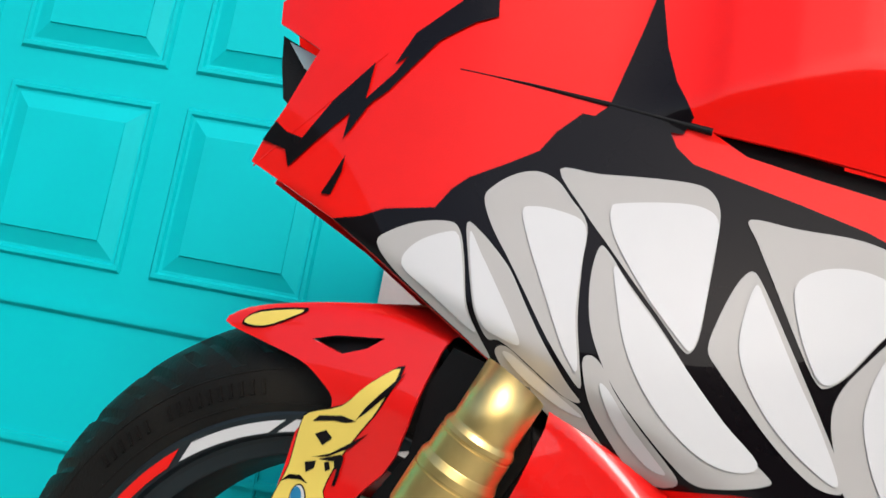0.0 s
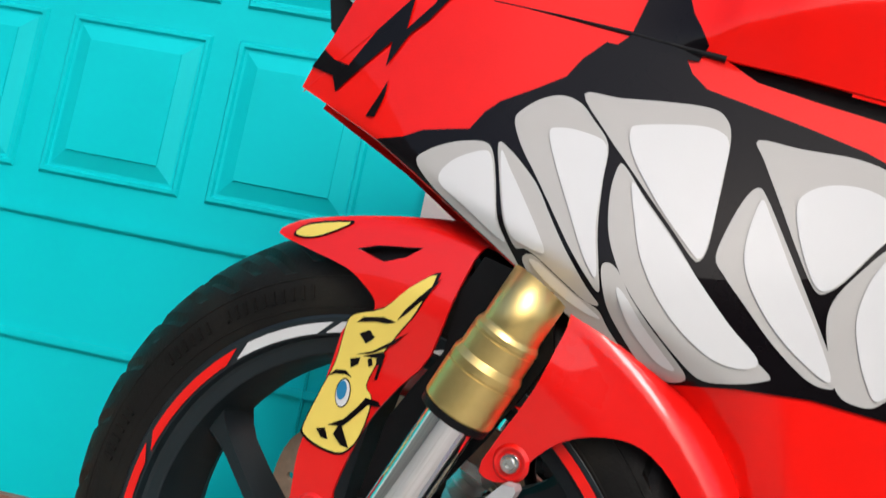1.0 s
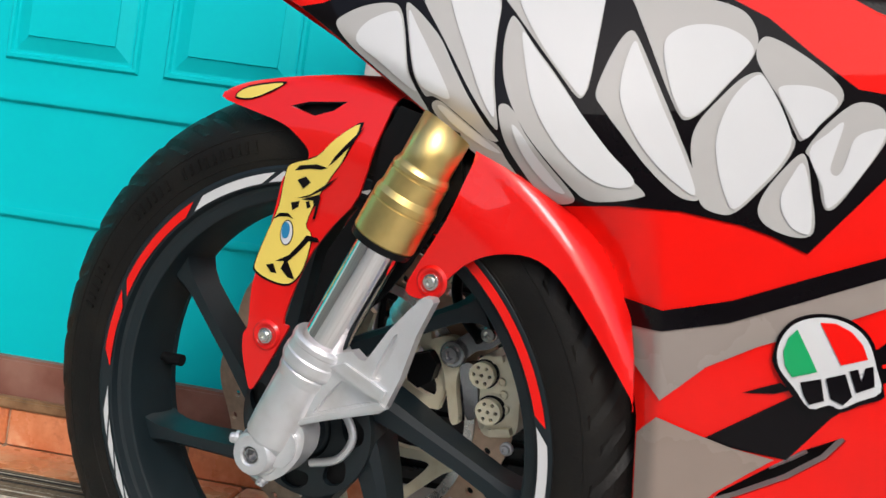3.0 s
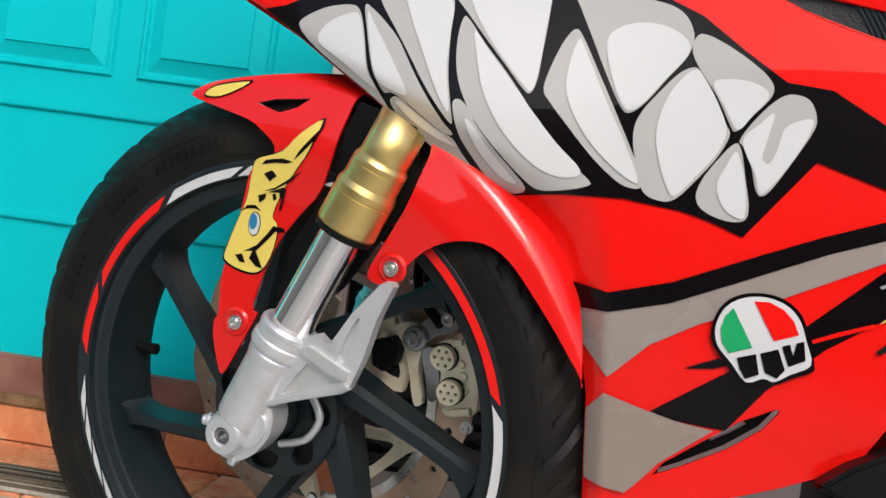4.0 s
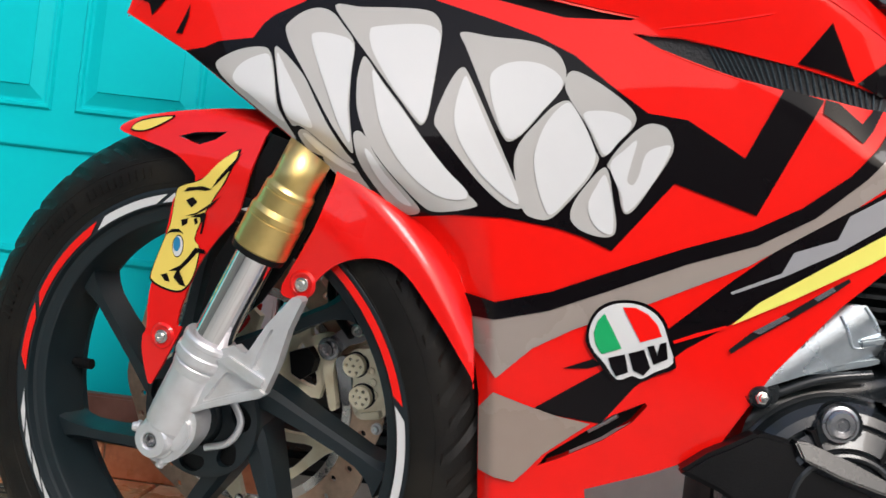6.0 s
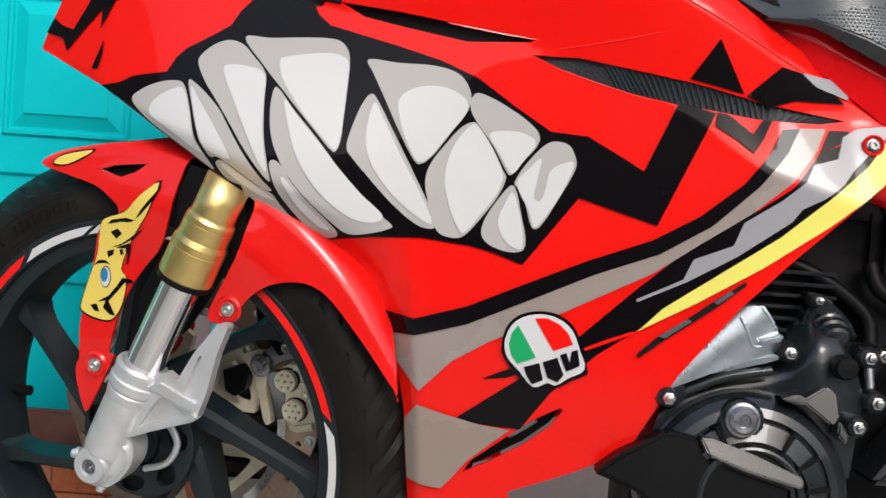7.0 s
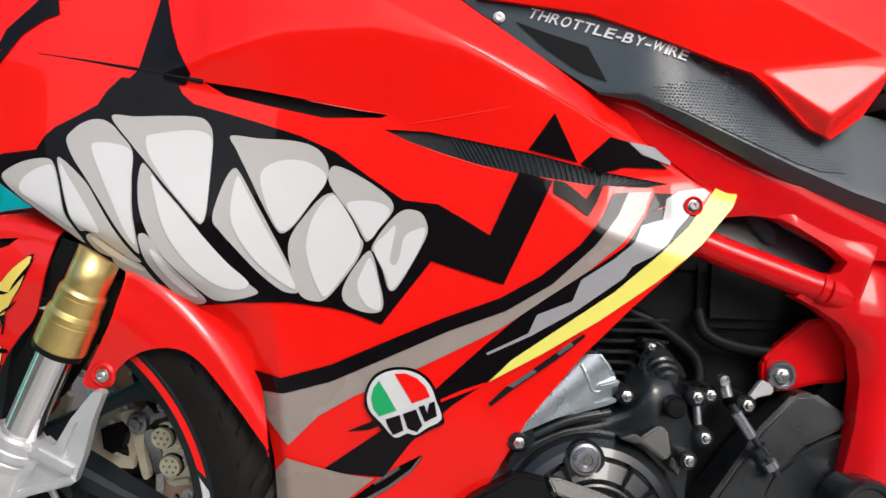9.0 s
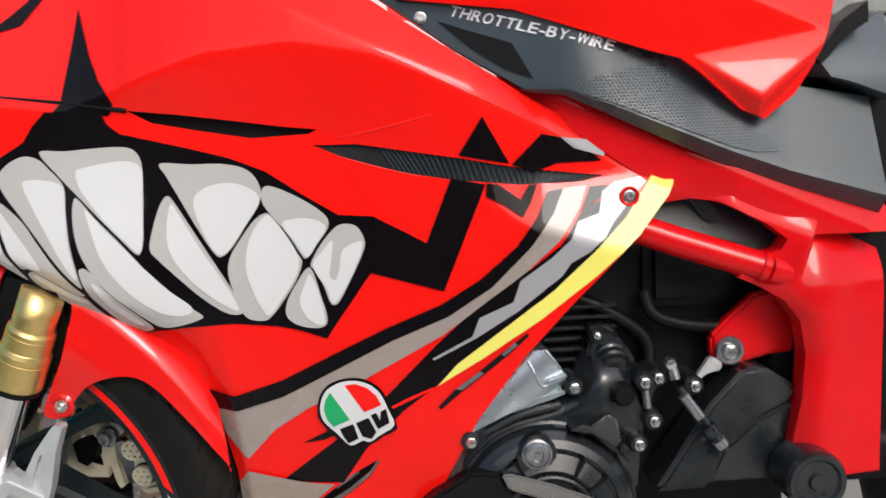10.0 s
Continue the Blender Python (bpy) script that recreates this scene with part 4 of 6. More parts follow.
tooth([(-0.0206, 0.6531), (-0.0130, 0.6623), (0.0064, 0.6712), (0.0286, 0.6745), (0.0378, 0.6687), (0.0445, 0.6493), (0.0521, 0.6186), (0.0625, 0.6014), (0.0742, 0.5852), (0.0504, 0.5999), (0.0203, 0.6189), (-0.0062, 0.6371)], [(0.0010, 0.6395), (0.0076, 0.6557), (0.0281, 0.6666), (0.0379, 0.6646), (0.0453, 0.6413), (0.0516, 0.6166), (0.0605, 0.6011), (0.0240, 0.6237)])
tooth([(0.0415, 0.6750), (0.0516, 0.6707), (0.0658, 0.6585), (0.0781, 0.6454), (0.0915, 0.6246), (0.1069, 0.6021), (0.1258, 0.5793), (0.1375, 0.5679), (0.1278, 0.5688), (0.1111, 0.5788), (0.0875, 0.5937), (0.0769, 0.5985), (0.0697, 0.5986), (0.0596, 0.6120), (0.0538, 0.6266), (0.0473, 0.6497)], [(0.0447, 0.6688), (0.0554, 0.6549), (0.0706, 0.6331), (0.0858, 0.6101), (0.0919, 0.5971), (0.0774, 0.6003), (0.0644, 0.6071), (0.0549, 0.6268)])
tooth([(0.0502, 0.6944), (0.0552, 0.7042), (0.0674, 0.7138), (0.0825, 0.7184), (0.0970, 0.7142), (0.1087, 0.7027), (0.1227, 0.6853), (0.1238, 0.6573), (0.1265, 0.6226), (0.1325, 0.5934), (0.1359, 0.5763), (0.1245, 0.5864), (0.1081, 0.6061), (0.0903, 0.6315), (0.0746, 0.6537), (0.0586, 0.6758)], [(0.0781, 0.6880), (0.0839, 0.6930), (0.1027, 0.6924), (0.1217, 0.6843), (0.1234, 0.6533), (0.1251, 0.6224), (0.1320, 0.5877), (0.1249, 0.5928), (0.1150, 0.6092), (0.1006, 0.6378), (0.0862, 0.6668)])
tooth([(0.0980, 0.7218), (0.1248, 0.7223), (0.1588, 0.7243), (0.1887, 0.7244), (0.2013, 0.7191), (0.2075, 0.7058), (0.2077, 0.6792), (0.2063, 0.6481), (0.2048, 0.6222), (0.2006, 0.6110), (0.1945, 0.6129), (0.1800, 0.6282), (0.1584, 0.6513), (0.1382, 0.6736), (0.1198, 0.6938)], [(0.1366, 0.6987), (0.1430, 0.7038), (0.1797, 0.7094), (0.1992, 0.7077), (0.2075, 0.6979), (0.2066, 0.6712), (0.2055, 0.6404), (0.2034, 0.6193), (0.1997, 0.6123), (0.1923, 0.6180), (0.1710, 0.6399), (0.1507, 0.6657), (0.1396, 0.6839)])
tooth([(0.1330, 0.6708), (0.1392, 0.6694), (0.1548, 0.6506), (0.1765, 0.6276), (0.1960, 0.6050), (0.2159, 0.5803), (0.2369, 0.5592), (0.2606, 0.5425), (0.2580, 0.5370), (0.2383, 0.5312), (0.2182, 0.5294), (0.2026, 0.5379), (0.1767, 0.5595), (0.1566, 0.5801), (0.1420, 0.6026), (0.1338, 0.6238), (0.1306, 0.6505)], [(0.1448, 0.6600), (0.1595, 0.6437), (0.1811, 0.6208), (0.2026, 0.5971), (0.2280, 0.5711), (0.2517, 0.5506), (0.2431, 0.5426), (0.2218, 0.5448), (0.1980, 0.5589), (0.1765, 0.5801), (0.1601, 0.6058), (0.1506, 0.6344)])
tooth([(0.1344, 0.5930), (0.1391, 0.5983), (0.1477, 0.5924), (0.1591, 0.5761), (0.1771, 0.5577), (0.1947, 0.5421), (0.2063, 0.5305), (0.2040, 0.5253), (0.1923, 0.5241), (0.1760, 0.5314), (0.1572, 0.5502), (0.1423, 0.5695)], [(0.1474, 0.5813), (0.1537, 0.5781), (0.1695, 0.5599), (0.1875, 0.5432), (0.1983, 0.5325), (0.1858, 0.5354), (0.1659, 0.5519), (0.1535, 0.5678)])
tooth([(0.0764, 0.5914), (0.0833, 0.5953), (0.0984, 0.5861), (0.1218, 0.5714), (0.1375, 0.5643), (0.1477, 0.5521), (0.1703, 0.5282), (0.1572, 0.5332), (0.1318, 0.5480), (0.1061, 0.5640), (0.0860, 0.5787)], [(0.0822, 0.5900), (0.0879, 0.5908), (0.1073, 0.5790), (0.1283, 0.5663), (0.1409, 0.5583), (0.1254, 0.5621), (0.1002, 0.5753)])
tooth([(0.2267, 0.7055), (0.2575, 0.7036), (0.2945, 0.7025), (0.3192, 0.6950), (0.3313, 0.6774), (0.3292, 0.6589), (0.3143, 0.6370), (0.2994, 0.6152), (0.2874, 0.6045), (0.2794, 0.6074), (0.2655, 0.6298), (0.2462, 0.6663), (0.2332, 0.6908)], [(0.2598, 0.6629), (0.2680, 0.6755), (0.2857, 0.6820), (0.3072, 0.6812), (0.3259, 0.6718), (0.3286, 0.6583), (0.3113, 0.6339), (0.2964, 0.6133), (0.2867, 0.6063), (0.2781, 0.6117), (0.2659, 0.6372)])
tooth([(0.2326, 0.6710), (0.2402, 0.6631), (0.2562, 0.6358), (0.2721, 0.6085), (0.2878, 0.5811), (0.3005, 0.5579), (0.3050, 0.5444), (0.3002, 0.5406), (0.2854, 0.5440), (0.2607, 0.5621), (0.2361, 0.5863), (0.2188, 0.6043), (0.2112, 0.6164), (0.2165, 0.6410), (0.2249, 0.6628)], [(0.2353, 0.6618), (0.2442, 0.6503), (0.2659, 0.6114), (0.2880, 0.5749), (0.3013, 0.5456), (0.2791, 0.5563), (0.2544, 0.5774), (0.2351, 0.6046), (0.2296, 0.6290)])
tooth([(0.3343, 0.6486), (0.3418, 0.6450), (0.3576, 0.6226), (0.3671, 0.6043), (0.3716, 0.5952), (0.3646, 0.5766), (0.3497, 0.5546), (0.3347, 0.5364), (0.3224, 0.5330), (0.3069, 0.5389), (0.2973, 0.5628), (0.2920, 0.5873), (0.2965, 0.6059), (0.3114, 0.6277), (0.3234, 0.6422)], [(0.3344, 0.6461), (0.3449, 0.6402), (0.3607, 0.6165), (0.3685, 0.5976), (0.3633, 0.5790), (0.3490, 0.5577), (0.3334, 0.5388), (0.3246, 0.5479), (0.3156, 0.5693), (0.3109, 0.5939), (0.3182, 0.6248)])
tooth([(0.3332, 0.6738), (0.3411, 0.6776), (0.3628, 0.6689), (0.3876, 0.6540), (0.4007, 0.6414), (0.4003, 0.6297), (0.3884, 0.6140), (0.3764, 0.5990), (0.3702, 0.6044), (0.3575, 0.6257), (0.3386, 0.6499), (0.3322, 0.6621)], [(0.3524, 0.6366), (0.3645, 0.6418), (0.3848, 0.6410), (0.3985, 0.6321), (0.3884, 0.6147), (0.3770, 0.6003), (0.3650, 0.6166)])
tooth([(0.3803, 0.5917), (0.3885, 0.6079), (0.4035, 0.6267), (0.4156, 0.6343), (0.4309, 0.6316), (0.4385, 0.6182), (0.4376, 0.6059), (0.4258, 0.5811), (0.4111, 0.5542), (0.4033, 0.5473), (0.3982, 0.5527), (0.3923, 0.5710), (0.3841, 0.5863)], [(0.3827, 0.5911), (0.3947, 0.6074), (0.4049, 0.6169), (0.4023, 0.5959), (0.4001, 0.5792), (0.4058, 0.5751), (0.4105, 0.5850), (0.4143, 0.6048), (0.4252, 0.6130), (0.4368, 0.6133), (0.4258, 0.5823), (0.4038, 0.5491), (0.3961, 0.5650)])
tooth([(0.3766, 0.5885), (0.3829, 0.5831), (0.3895, 0.5587), (0.3949, 0.5372), (0.3927, 0.5254), (0.3780, 0.5232), (0.3594, 0.5289), (0.3512, 0.5392), (0.3540, 0.5547), (0.3647, 0.5735)], [(0.3721, 0.5693), (0.3792, 0.5818), (0.3876, 0.5617), (0.3924, 0.5371), (0.3908, 0.5266), (0.3778, 0.5306), (0.3690, 0.5427), (0.3669, 0.5550)])
decal("spike_graphic", [(0.1134, 0.7617), (0.1242, 0.7726), (0.1388, 0.8340), (0.1468, 0.8728), (0.1572, 0.8219), (0.1662, 0.7954), (0.1809, 0.7700), (0.1758, 0.7578)], INK, 1)
decal("brow_graphic", [(0.0228, 0.8448), (0.0324, 0.8477), (0.0348, 0.8313), (0.0195, 0.8252), (-0.0048, 0.8080), (-0.0197, 0.7875), (-0.0352, 0.7670), (-0.0485, 0.7554), (-0.0643, 0.7269), (-0.0630, 0.7480), (-0.0861, 0.7249), (-0.1057, 0.7035), (-0.1116, 0.7172), (-0.1343, 0.7244), (-0.1250, 0.7396), (-0.1135, 0.7311), (-0.0988, 0.7266), (-0.0790, 0.7563), (-0.0505, 0.7876), (-0.0525, 0.7591), (-0.0336, 0.7803), (-0.0177, 0.8074), (-0.0012, 0.8313)], INK, 1)
decal("brow_graphic", [(-0.0594, 0.7154), (-0.0597, 0.7023), (-0.0649, 0.6846), (-0.0730, 0.6848), (-0.0660, 0.6997)], INK, 1)
decal("brow_graphic", [(-0.0349, 0.7867), (-0.0241, 0.8127), (0.0087, 0.8443), (0.0186, 0.8550), (0.0551, 0.8547), (0.0727, 0.8661), (0.0961, 0.8846), (0.1099, 0.8851), (0.0849, 0.8570), (0.0556, 0.8493), (0.0277, 0.8472), (0.0261, 0.8312), (0.0009, 0.8258), (-0.0100, 0.8060)], INK, 1)
decal("spike_graphic", [(0.5411, 0.7022), (0.5669, 0.7419), (0.5949, 0.6913), (0.5710, 0.6962)], INK, 1)
decal("block_graphic", [(0.5975, 0.6901), (0.6305, 0.7206), (0.6686, 0.7120), (0.6789, 0.7012), (0.6940, 0.6892), (0.6470, 0.6890), (0.6217, 0.6809)], INK, 1)
decal("block_graphic", [(0.6502, 0.7161), (0.6781, 0.7123), (0.6884, 0.7200), (0.7040, 0.7095), (0.6964, 0.6933), (0.6646, 0.7036)], SILVERGREY, 2)
decal("stripe_graphic", [(0.2589, 0.4546)] + [(0.2898, 0.4495), (0.3421, 0.4660), (0.3970, 0.4922), (0.4577, 0.5203), (0.5181, 0.5446), (0.5600, 0.5702), (0.5986, 0.6035), (0.6221, 0.6345), (0.6346, 0.6600), (0.6514, 0.6623), (0.6392, 0.6367), (0.6137, 0.6026), (0.5723, 0.5619), (0.5245, 0.5313), (0.4641, 0.5069), (0.3974, 0.4743), (0.3425, 0.4479), (0.2919, 0.4326)] + [(0.2657, 0.4326)], INK, 2)
decal("stripe_graphic", [(0.2655, 0.4336)] + [(0.2919, 0.4338), (0.3424, 0.4491), (0.3974, 0.4755), (0.4641, 0.5082), (0.5245, 0.5325), (0.5723, 0.5631), (0.6136, 0.6038), (0.6393, 0.6379), (0.6514, 0.6623), (0.6761, 0.6636), (0.6668, 0.6404), (0.6436, 0.6076), (0.6083, 0.5762), (0.5666, 0.5465), (0.5189, 0.5115), (0.4767, 0.4888), (0.4283, 0.4628), (0.3674, 0.4330), (0.3307, 0.4098), (0.2993, 0.3761)] + [(0.2752, 0.4017)], TAUPEGREY, 1)
decal("stripe_graphic", [(0.6799, 0.6624), (0.6698, 0.6386), (0.6449, 0.6027), (0.6084, 0.5713), (0.5845, 0.5585), (0.6321, 0.5890), (0.6586, 0.6189), (0.6739, 0.6412), (0.7040, 0.6568), (0.6983, 0.6629)], INK, 1)
decal("jag_graphic", [(0.3347, 0.3492), (0.3807, 0.3843), (0.4292, 0.4206), (0.4652, 0.4558), (0.5070, 0.4970), (0.5487, 0.5350), (0.5993, 0.5717), (0.6321, 0.5890), (0.6586, 0.6189), (0.6739, 0.6412), (0.7103, 0.6557), (0.7191, 0.6428), (0.6860, 0.6085), (0.6444, 0.5771), (0.5852, 0.5267), (0.5317, 0.4823), (0.5091, 0.4558), (0.4719, 0.4282), (0.4300, 0.3862), (0.4031, 0.3468)], INK, 0.4)
decal("jag_graphic", [(0.5054, 0.4858), (0.5488, 0.5086), (0.5571, 0.5287), (0.5935, 0.5446), (0.6016, 0.5671), (0.6353, 0.5907), (0.6561, 0.6096), (0.6639, 0.6271), (0.687, 0.6345), (0.6925, 0.6565), (0.7063, 0.6658), (0.7342, 0.6702), (0.7403, 0.6652), (0.7176, 0.6413), (0.701, 0.6232), (0.692, 0.6095), (0.6739, 0.5945), (0.6544, 0.5838), (0.6458, 0.5711), (0.5979, 0.5345), (0.5521, 0.5063), (0.5071, 0.4837)], SILVERGREY, 2)
decal("block_graphic", [(0.5696, 0.6718), (0.5819, 0.67), (0.6049, 0.6531), (0.6151, 0.6678), (0.6244, 0.6679), (0.6156, 0.6482), (0.6065, 0.6344), (0.59, 0.6465), (0.5686, 0.6583)], INK, 1)
decal("jag_graphic", [(0.4652, 0.4540), (0.5070, 0.4940), (0.5487, 0.5300), (0.6000, 0.5690), (0.6600, 0.6150), (0.7100, 0.6400), (0.7340, 0.6580), (0.7200, 0.6320), (0.6790, 0.5915), (0.6380, 0.5540), (0.5810, 0.5130), (0.5330, 0.4780), (0.5091, 0.4560)], INK, 1.4)
decal("yellow_stripe", [(0.5091, 0.4552), (0.5317, 0.4793), (0.5795, 0.5143), (0.6359, 0.5555), (0.6770, 0.5931), (0.7149, 0.6285), (0.7401, 0.6621), (0.7533, 0.6784), (0.7700, 0.6640), (0.7628, 0.6494), (0.7271, 0.6093), (0.6806, 0.5688), (0.6215, 0.5246), (0.5619, 0.4862)], YELLOW, 3, "yellow vinyl edge stripe")
decal("taupe_graphic", [(0.2860, 0.345)] + [(0.2984, 0.3624), (0.3306, 0.3546), (0.3613, 0.3483), (0.3934, 0.3455), (0.3784, 0.3324), (0.3524, 0.3088), (0.3378, 0.2891), (0.3279, 0.2776), (0.3094, 0.2792)] + [(0.2925, 0.283), (0.2895, 0.310)], TAN, 3)
decal("arrow_graphic", [(0.3616, 0.3944), (0.3752, 0.4013), (0.3887, 0.4076), (0.3966, 0.4029), (0.3853, 0.3979)], INK, 1)
# uncut strip, its black stands for the shade within a narrow slot
decal("slot_dark_strip", [(0.5095, 0.4326), (0.5262, 0.4496), (0.5552, 0.4711), (0.5839, 0.494), (0.6068, 0.5108), (0.6086, 0.5078), (0.587, 0.4884), (0.5583, 0.4661), (0.5317, 0.4459), (0.5124, 0.4297)], BLACK, 3, "narrow black strip for the dark of a slot below the yellow stripe")
decal("slot_clip", [(0.5285, 0.452), (0.5354, 0.4506), (0.5596, 0.4689), (0.5552, 0.4711)], STEEL, 4, "bright metal clip")
decal("slot_clip", [(0.5782, 0.4891), (0.582, 0.4868), (0.5967, 0.4985), (0.5934, 0.5014)], STEEL, 4, "bright metal clip")
decal("sliver_graphic", [(0.4592, 0.4344), (0.4605, 0.4318), (0.4798, 0.4405), (0.5076, 0.4529), (0.5048, 0.4547), (0.4794, 0.4443)], RED, 3)
# round-topped badge with green and red fields and dark plain bars
decal("badge_edge", [(0.4091, 0.3899), (0.3824, 0.4181), (0.3793, 0.4326), (0.3816, 0.4464), (0.3887, 0.4574), (0.3997, 0.4641), (0.4135, 0.4671), (0.4278, 0.4663), (0.4412, 0.4605), (0.4511, 0.4503), (0.4582, 0.4328), (0.4641, 0.4142), (0.4632, 0.4081), (0.4489, 0.4007), (0.4361, 0.3926), (0.4265, 0.3939)], INK, 3, "", 3)
badge = decal("badge", [(0.4126, 0.3915), (0.3986, 0.4057), (0.3856, 0.4186), (0.3818, 0.4320), (0.3842, 0.4448), (0.3905, 0.4547), (0.4010, 0.4613), (0.4139, 0.4642), (0.4268, 0.4632), (0.4393, 0.4578), (0.4486, 0.4479), (0.4556, 0.4314), (0.4614, 0.4137), (0.4462, 0.4033), (0.4347, 0.3953), (0.4260, 0.3968)], WHITE, 4, "white badge with green and red fields", 3)
decal("badge_field", [(0.3955, 0.4137), (0.3890, 0.4216), (0.3860, 0.4326), (0.3882, 0.4439), (0.3938, 0.4518), (0.4035, 0.4369), (0.4134, 0.4211)], GREEN, 5)
decal("badge_field", [(0.4098, 0.4597), (0.4215, 0.4609), (0.4339, 0.4560), (0.4430, 0.4476), (0.4483, 0.4371), (0.4297, 0.4292)], RED, 5)
for bar in ([(0.4021, 0.4108), (0.4170, 0.4162), (0.4218, 0.3996), (0.4112, 0.3943), (0.4058, 0.4019)], [(0.4201, 0.4173), (0.4339, 0.4230), (0.4415, 0.4064), (0.4361, 0.3986), (0.4262, 0.4019)], [(0.4363, 0.4258), (0.4425, 0.4283), (0.4462, 0.4191), (0.4474, 0.4301), (0.4531, 0.4325), (0.4563, 0.4168), (0.4438, 0.4098)]):
    decal("badge_bar", bar, INK, 5)
shell("slot_lining", [(x, z) for x, z in SLIT_HOLE], lambda x, z: fairing_depth(x, z) + 0.012, BLACK, fairing, "", 0.01, 0.002)
shell("vent_lining", VENT_HOLE, lambda x, z: fairing_depth(x, z) + 0.020, BLACK, fairing, "", 0.01, 0.002)
vp = [(0.3932, 0.3373), (0.4054, 0.3457), (0.4190, 0.3564)]
tube("vent_pipe", [(x, fairing_depth(x, z) + 0.013, z) for x, z in vp], 0.0035, STEEL, fairing)
bolt("vent_screw", (0.445, fairing_depth(0.445, 0.345) + 0.012, 0.345), (0, -1, 0), 0.005, fairing, BOLT, 0.004)
shell("intake_insert", FIN_HOLE, lambda x, z: fairing_depth(x, z) + 0.004 + 0.10 * soft(z - 0.70, 0.01), CARBON, fairing, "dark carbon-look ribbed intake insert", 0.006, 0.003, (), tail_in)
for k in range(34):
    u = 0.30 + 0.68 * k / 33
    tx, bx = 5 * u, 4 * max(0.0, u - 0.035)
    top_ = [np.interp(tx, range(6), [p[i] for p in FIN_HOLE[:6]]) for i in (0, 1)]
    low_ = [np.interp(bx, range(5), [p[i] for p in FIN_HOLE[:5:-1]]) for i in (0, 1)]
    tube("rib", [tail_in(q[0], fairing_depth(q[0], q[1]) + 0.0028 + 0.10 * soft(q[1] - 0.70, 0.01), q[1]) for q in (top_, low_)], 0.0009, GREYPLASTIC, fairing, "", 6)
groove_line = [(0.0147, 0.7873), (0.0687, 0.7811), (0.1222, 0.7738), (0.1946, 0.7623)]
tube("panel_gap", [(x, fairing_depth(x, z) - 0.0003, z) for x, z in groove_line], [0.0004, 0.0010, 0.0018, 0.0026], BLACK, fairing)
# thin round beads added on body edges and creases to catch glints
for edge_line, er in ((SHOULDER[2:8], 0.0010), ([(0.4129, 0.7246), (0.4670, 0.7346), (0.5152, 0.7459)], 0.0012), ([(-0.1380, 0.7035), (-0.1110, 0.7287), (-0.0775, 0.7599), (-0.0423, 0.7961)], 0.0011), ([(0.4135, 0.7065), (0.4564, 0.6930), (0.5054, 0.6800)], 0.0009)):
    ep = bend([(x, 0.0, z) for x, z in edge_line], 8)
    tube("edge_glint_bead", [tail_in(x, fairing_depth(x, z) + 0.0002, z) for x, _, z in ep], [er * (0.35 + 0.65 * math.sin(math.pi * (k + 0.5) / len(ep)) ** 0.5) for k in range(len(ep))], RED, fairing, "", 8)
seam = [(0.6180, 0.7345), (0.6366, 0.7465)]
tube("panel_gap", [tail_in(x, fairing_depth(x, z) + 0.0001, z) for x, z in seam], 0.0007, RED_DEEP, fairing, "", 8)
FBX, FBZ = 0.7205, 0.6500
bolt("fairing_bolt", tail_in(FBX, fairing_depth(FBX, FBZ) - 0.004, FBZ), (0, -1, 0.1), 0.0048, fairing, STEEL, 0.005, True, True, "silver socket bolt with a red collar")
turned("bolt_collar", [(0.0072, 0.001), (0.0104, 0.001), (0.0108, -0.003), (0.0095, -0.0050), (0.0075, -0.003)], RED, fairing, "", 28, True, Matrix.Translation(tail_in(FBX, fairing_depth(FBX, FBZ) - 0.003, FBZ)))
# headlight in the nose
head = shell("headlight", [(-0.1421, 0.8168), (-0.1386, 0.7934), (-0.1314, 0.7650), (-0.1173, 0.7548), (-0.1079, 0.7749), (-0.0994, 0.7973), (-0.1217, 0.8078)], lambda x, z: 0.005 - 0.1 * (x + 0.11), BLACK, bike, "black headlight housing with a clear lens", 0.01, 0.05)
shell("lens", [(-0.1341, 0.8104), (-0.1012, 0.7983), (-0.1059, 0.7832), (-0.1178, 0.7904)], lambda x, z: -0.001 - 0.1 * (x + 0.11), LENS, head, "lens in the pale teal of its reflection", 0.01, 0.004)
# nose cover that closes the front between both sides
part("nose_core", block((-0.06, -0.035, 0.70), (0.30, 0.09, 0.92)), BLACK, bike, "black inner nose structure", 0.01)
# black blocks added so that the door does not show behind the fairing
part("radiator", block((0.27, -0.055, 0.26), (0.36, 0.12, 0.60)), BLACK, bike, "black radiator behind the fairing", 0.006)
part("dark_block", block((0.13, -0.03, 0.55), (0.42, 0.10, 0.74)), BLACK, bike, "black block filling the dark behind the fairing", 0.01)


# ---- engine ----
def zat(y, pts):
    return [(x, y, z) for x, z in pts]


def slab(name, pts, y, thick, mat_, label="", parent=None, bevel=0.0, tilt=(0.0, 0.0), round_=0):
    """A solid cast piece with an outline in (x, z), its front face at y, sloping by tilt, edges bevelled."""
    p = rounded(pts, round_) if round_ else pts
    cx, cz = sum(q[0] for q in p) / len(p), sum(q[1] for q in p) / len(p)
    bm = bmesh.new()
    f = [bm.verts.new((x, y + tilt[0] * (x - cx) + tilt[1] * (z - cz), z)) for x, z in p]
    face = bm.faces.new(f)
    r = bmesh.ops.extrude_face_region(bm, geom=[face])
    for v in r["geom"]:
        if isinstance(v, bmesh.types.BMVert):
            v.co.y = y + thick
    bmesh.ops.recalc_face_normals(bm, faces=bm.faces)
    return part(name, bm, mat_, parent or bike, label, bevel)


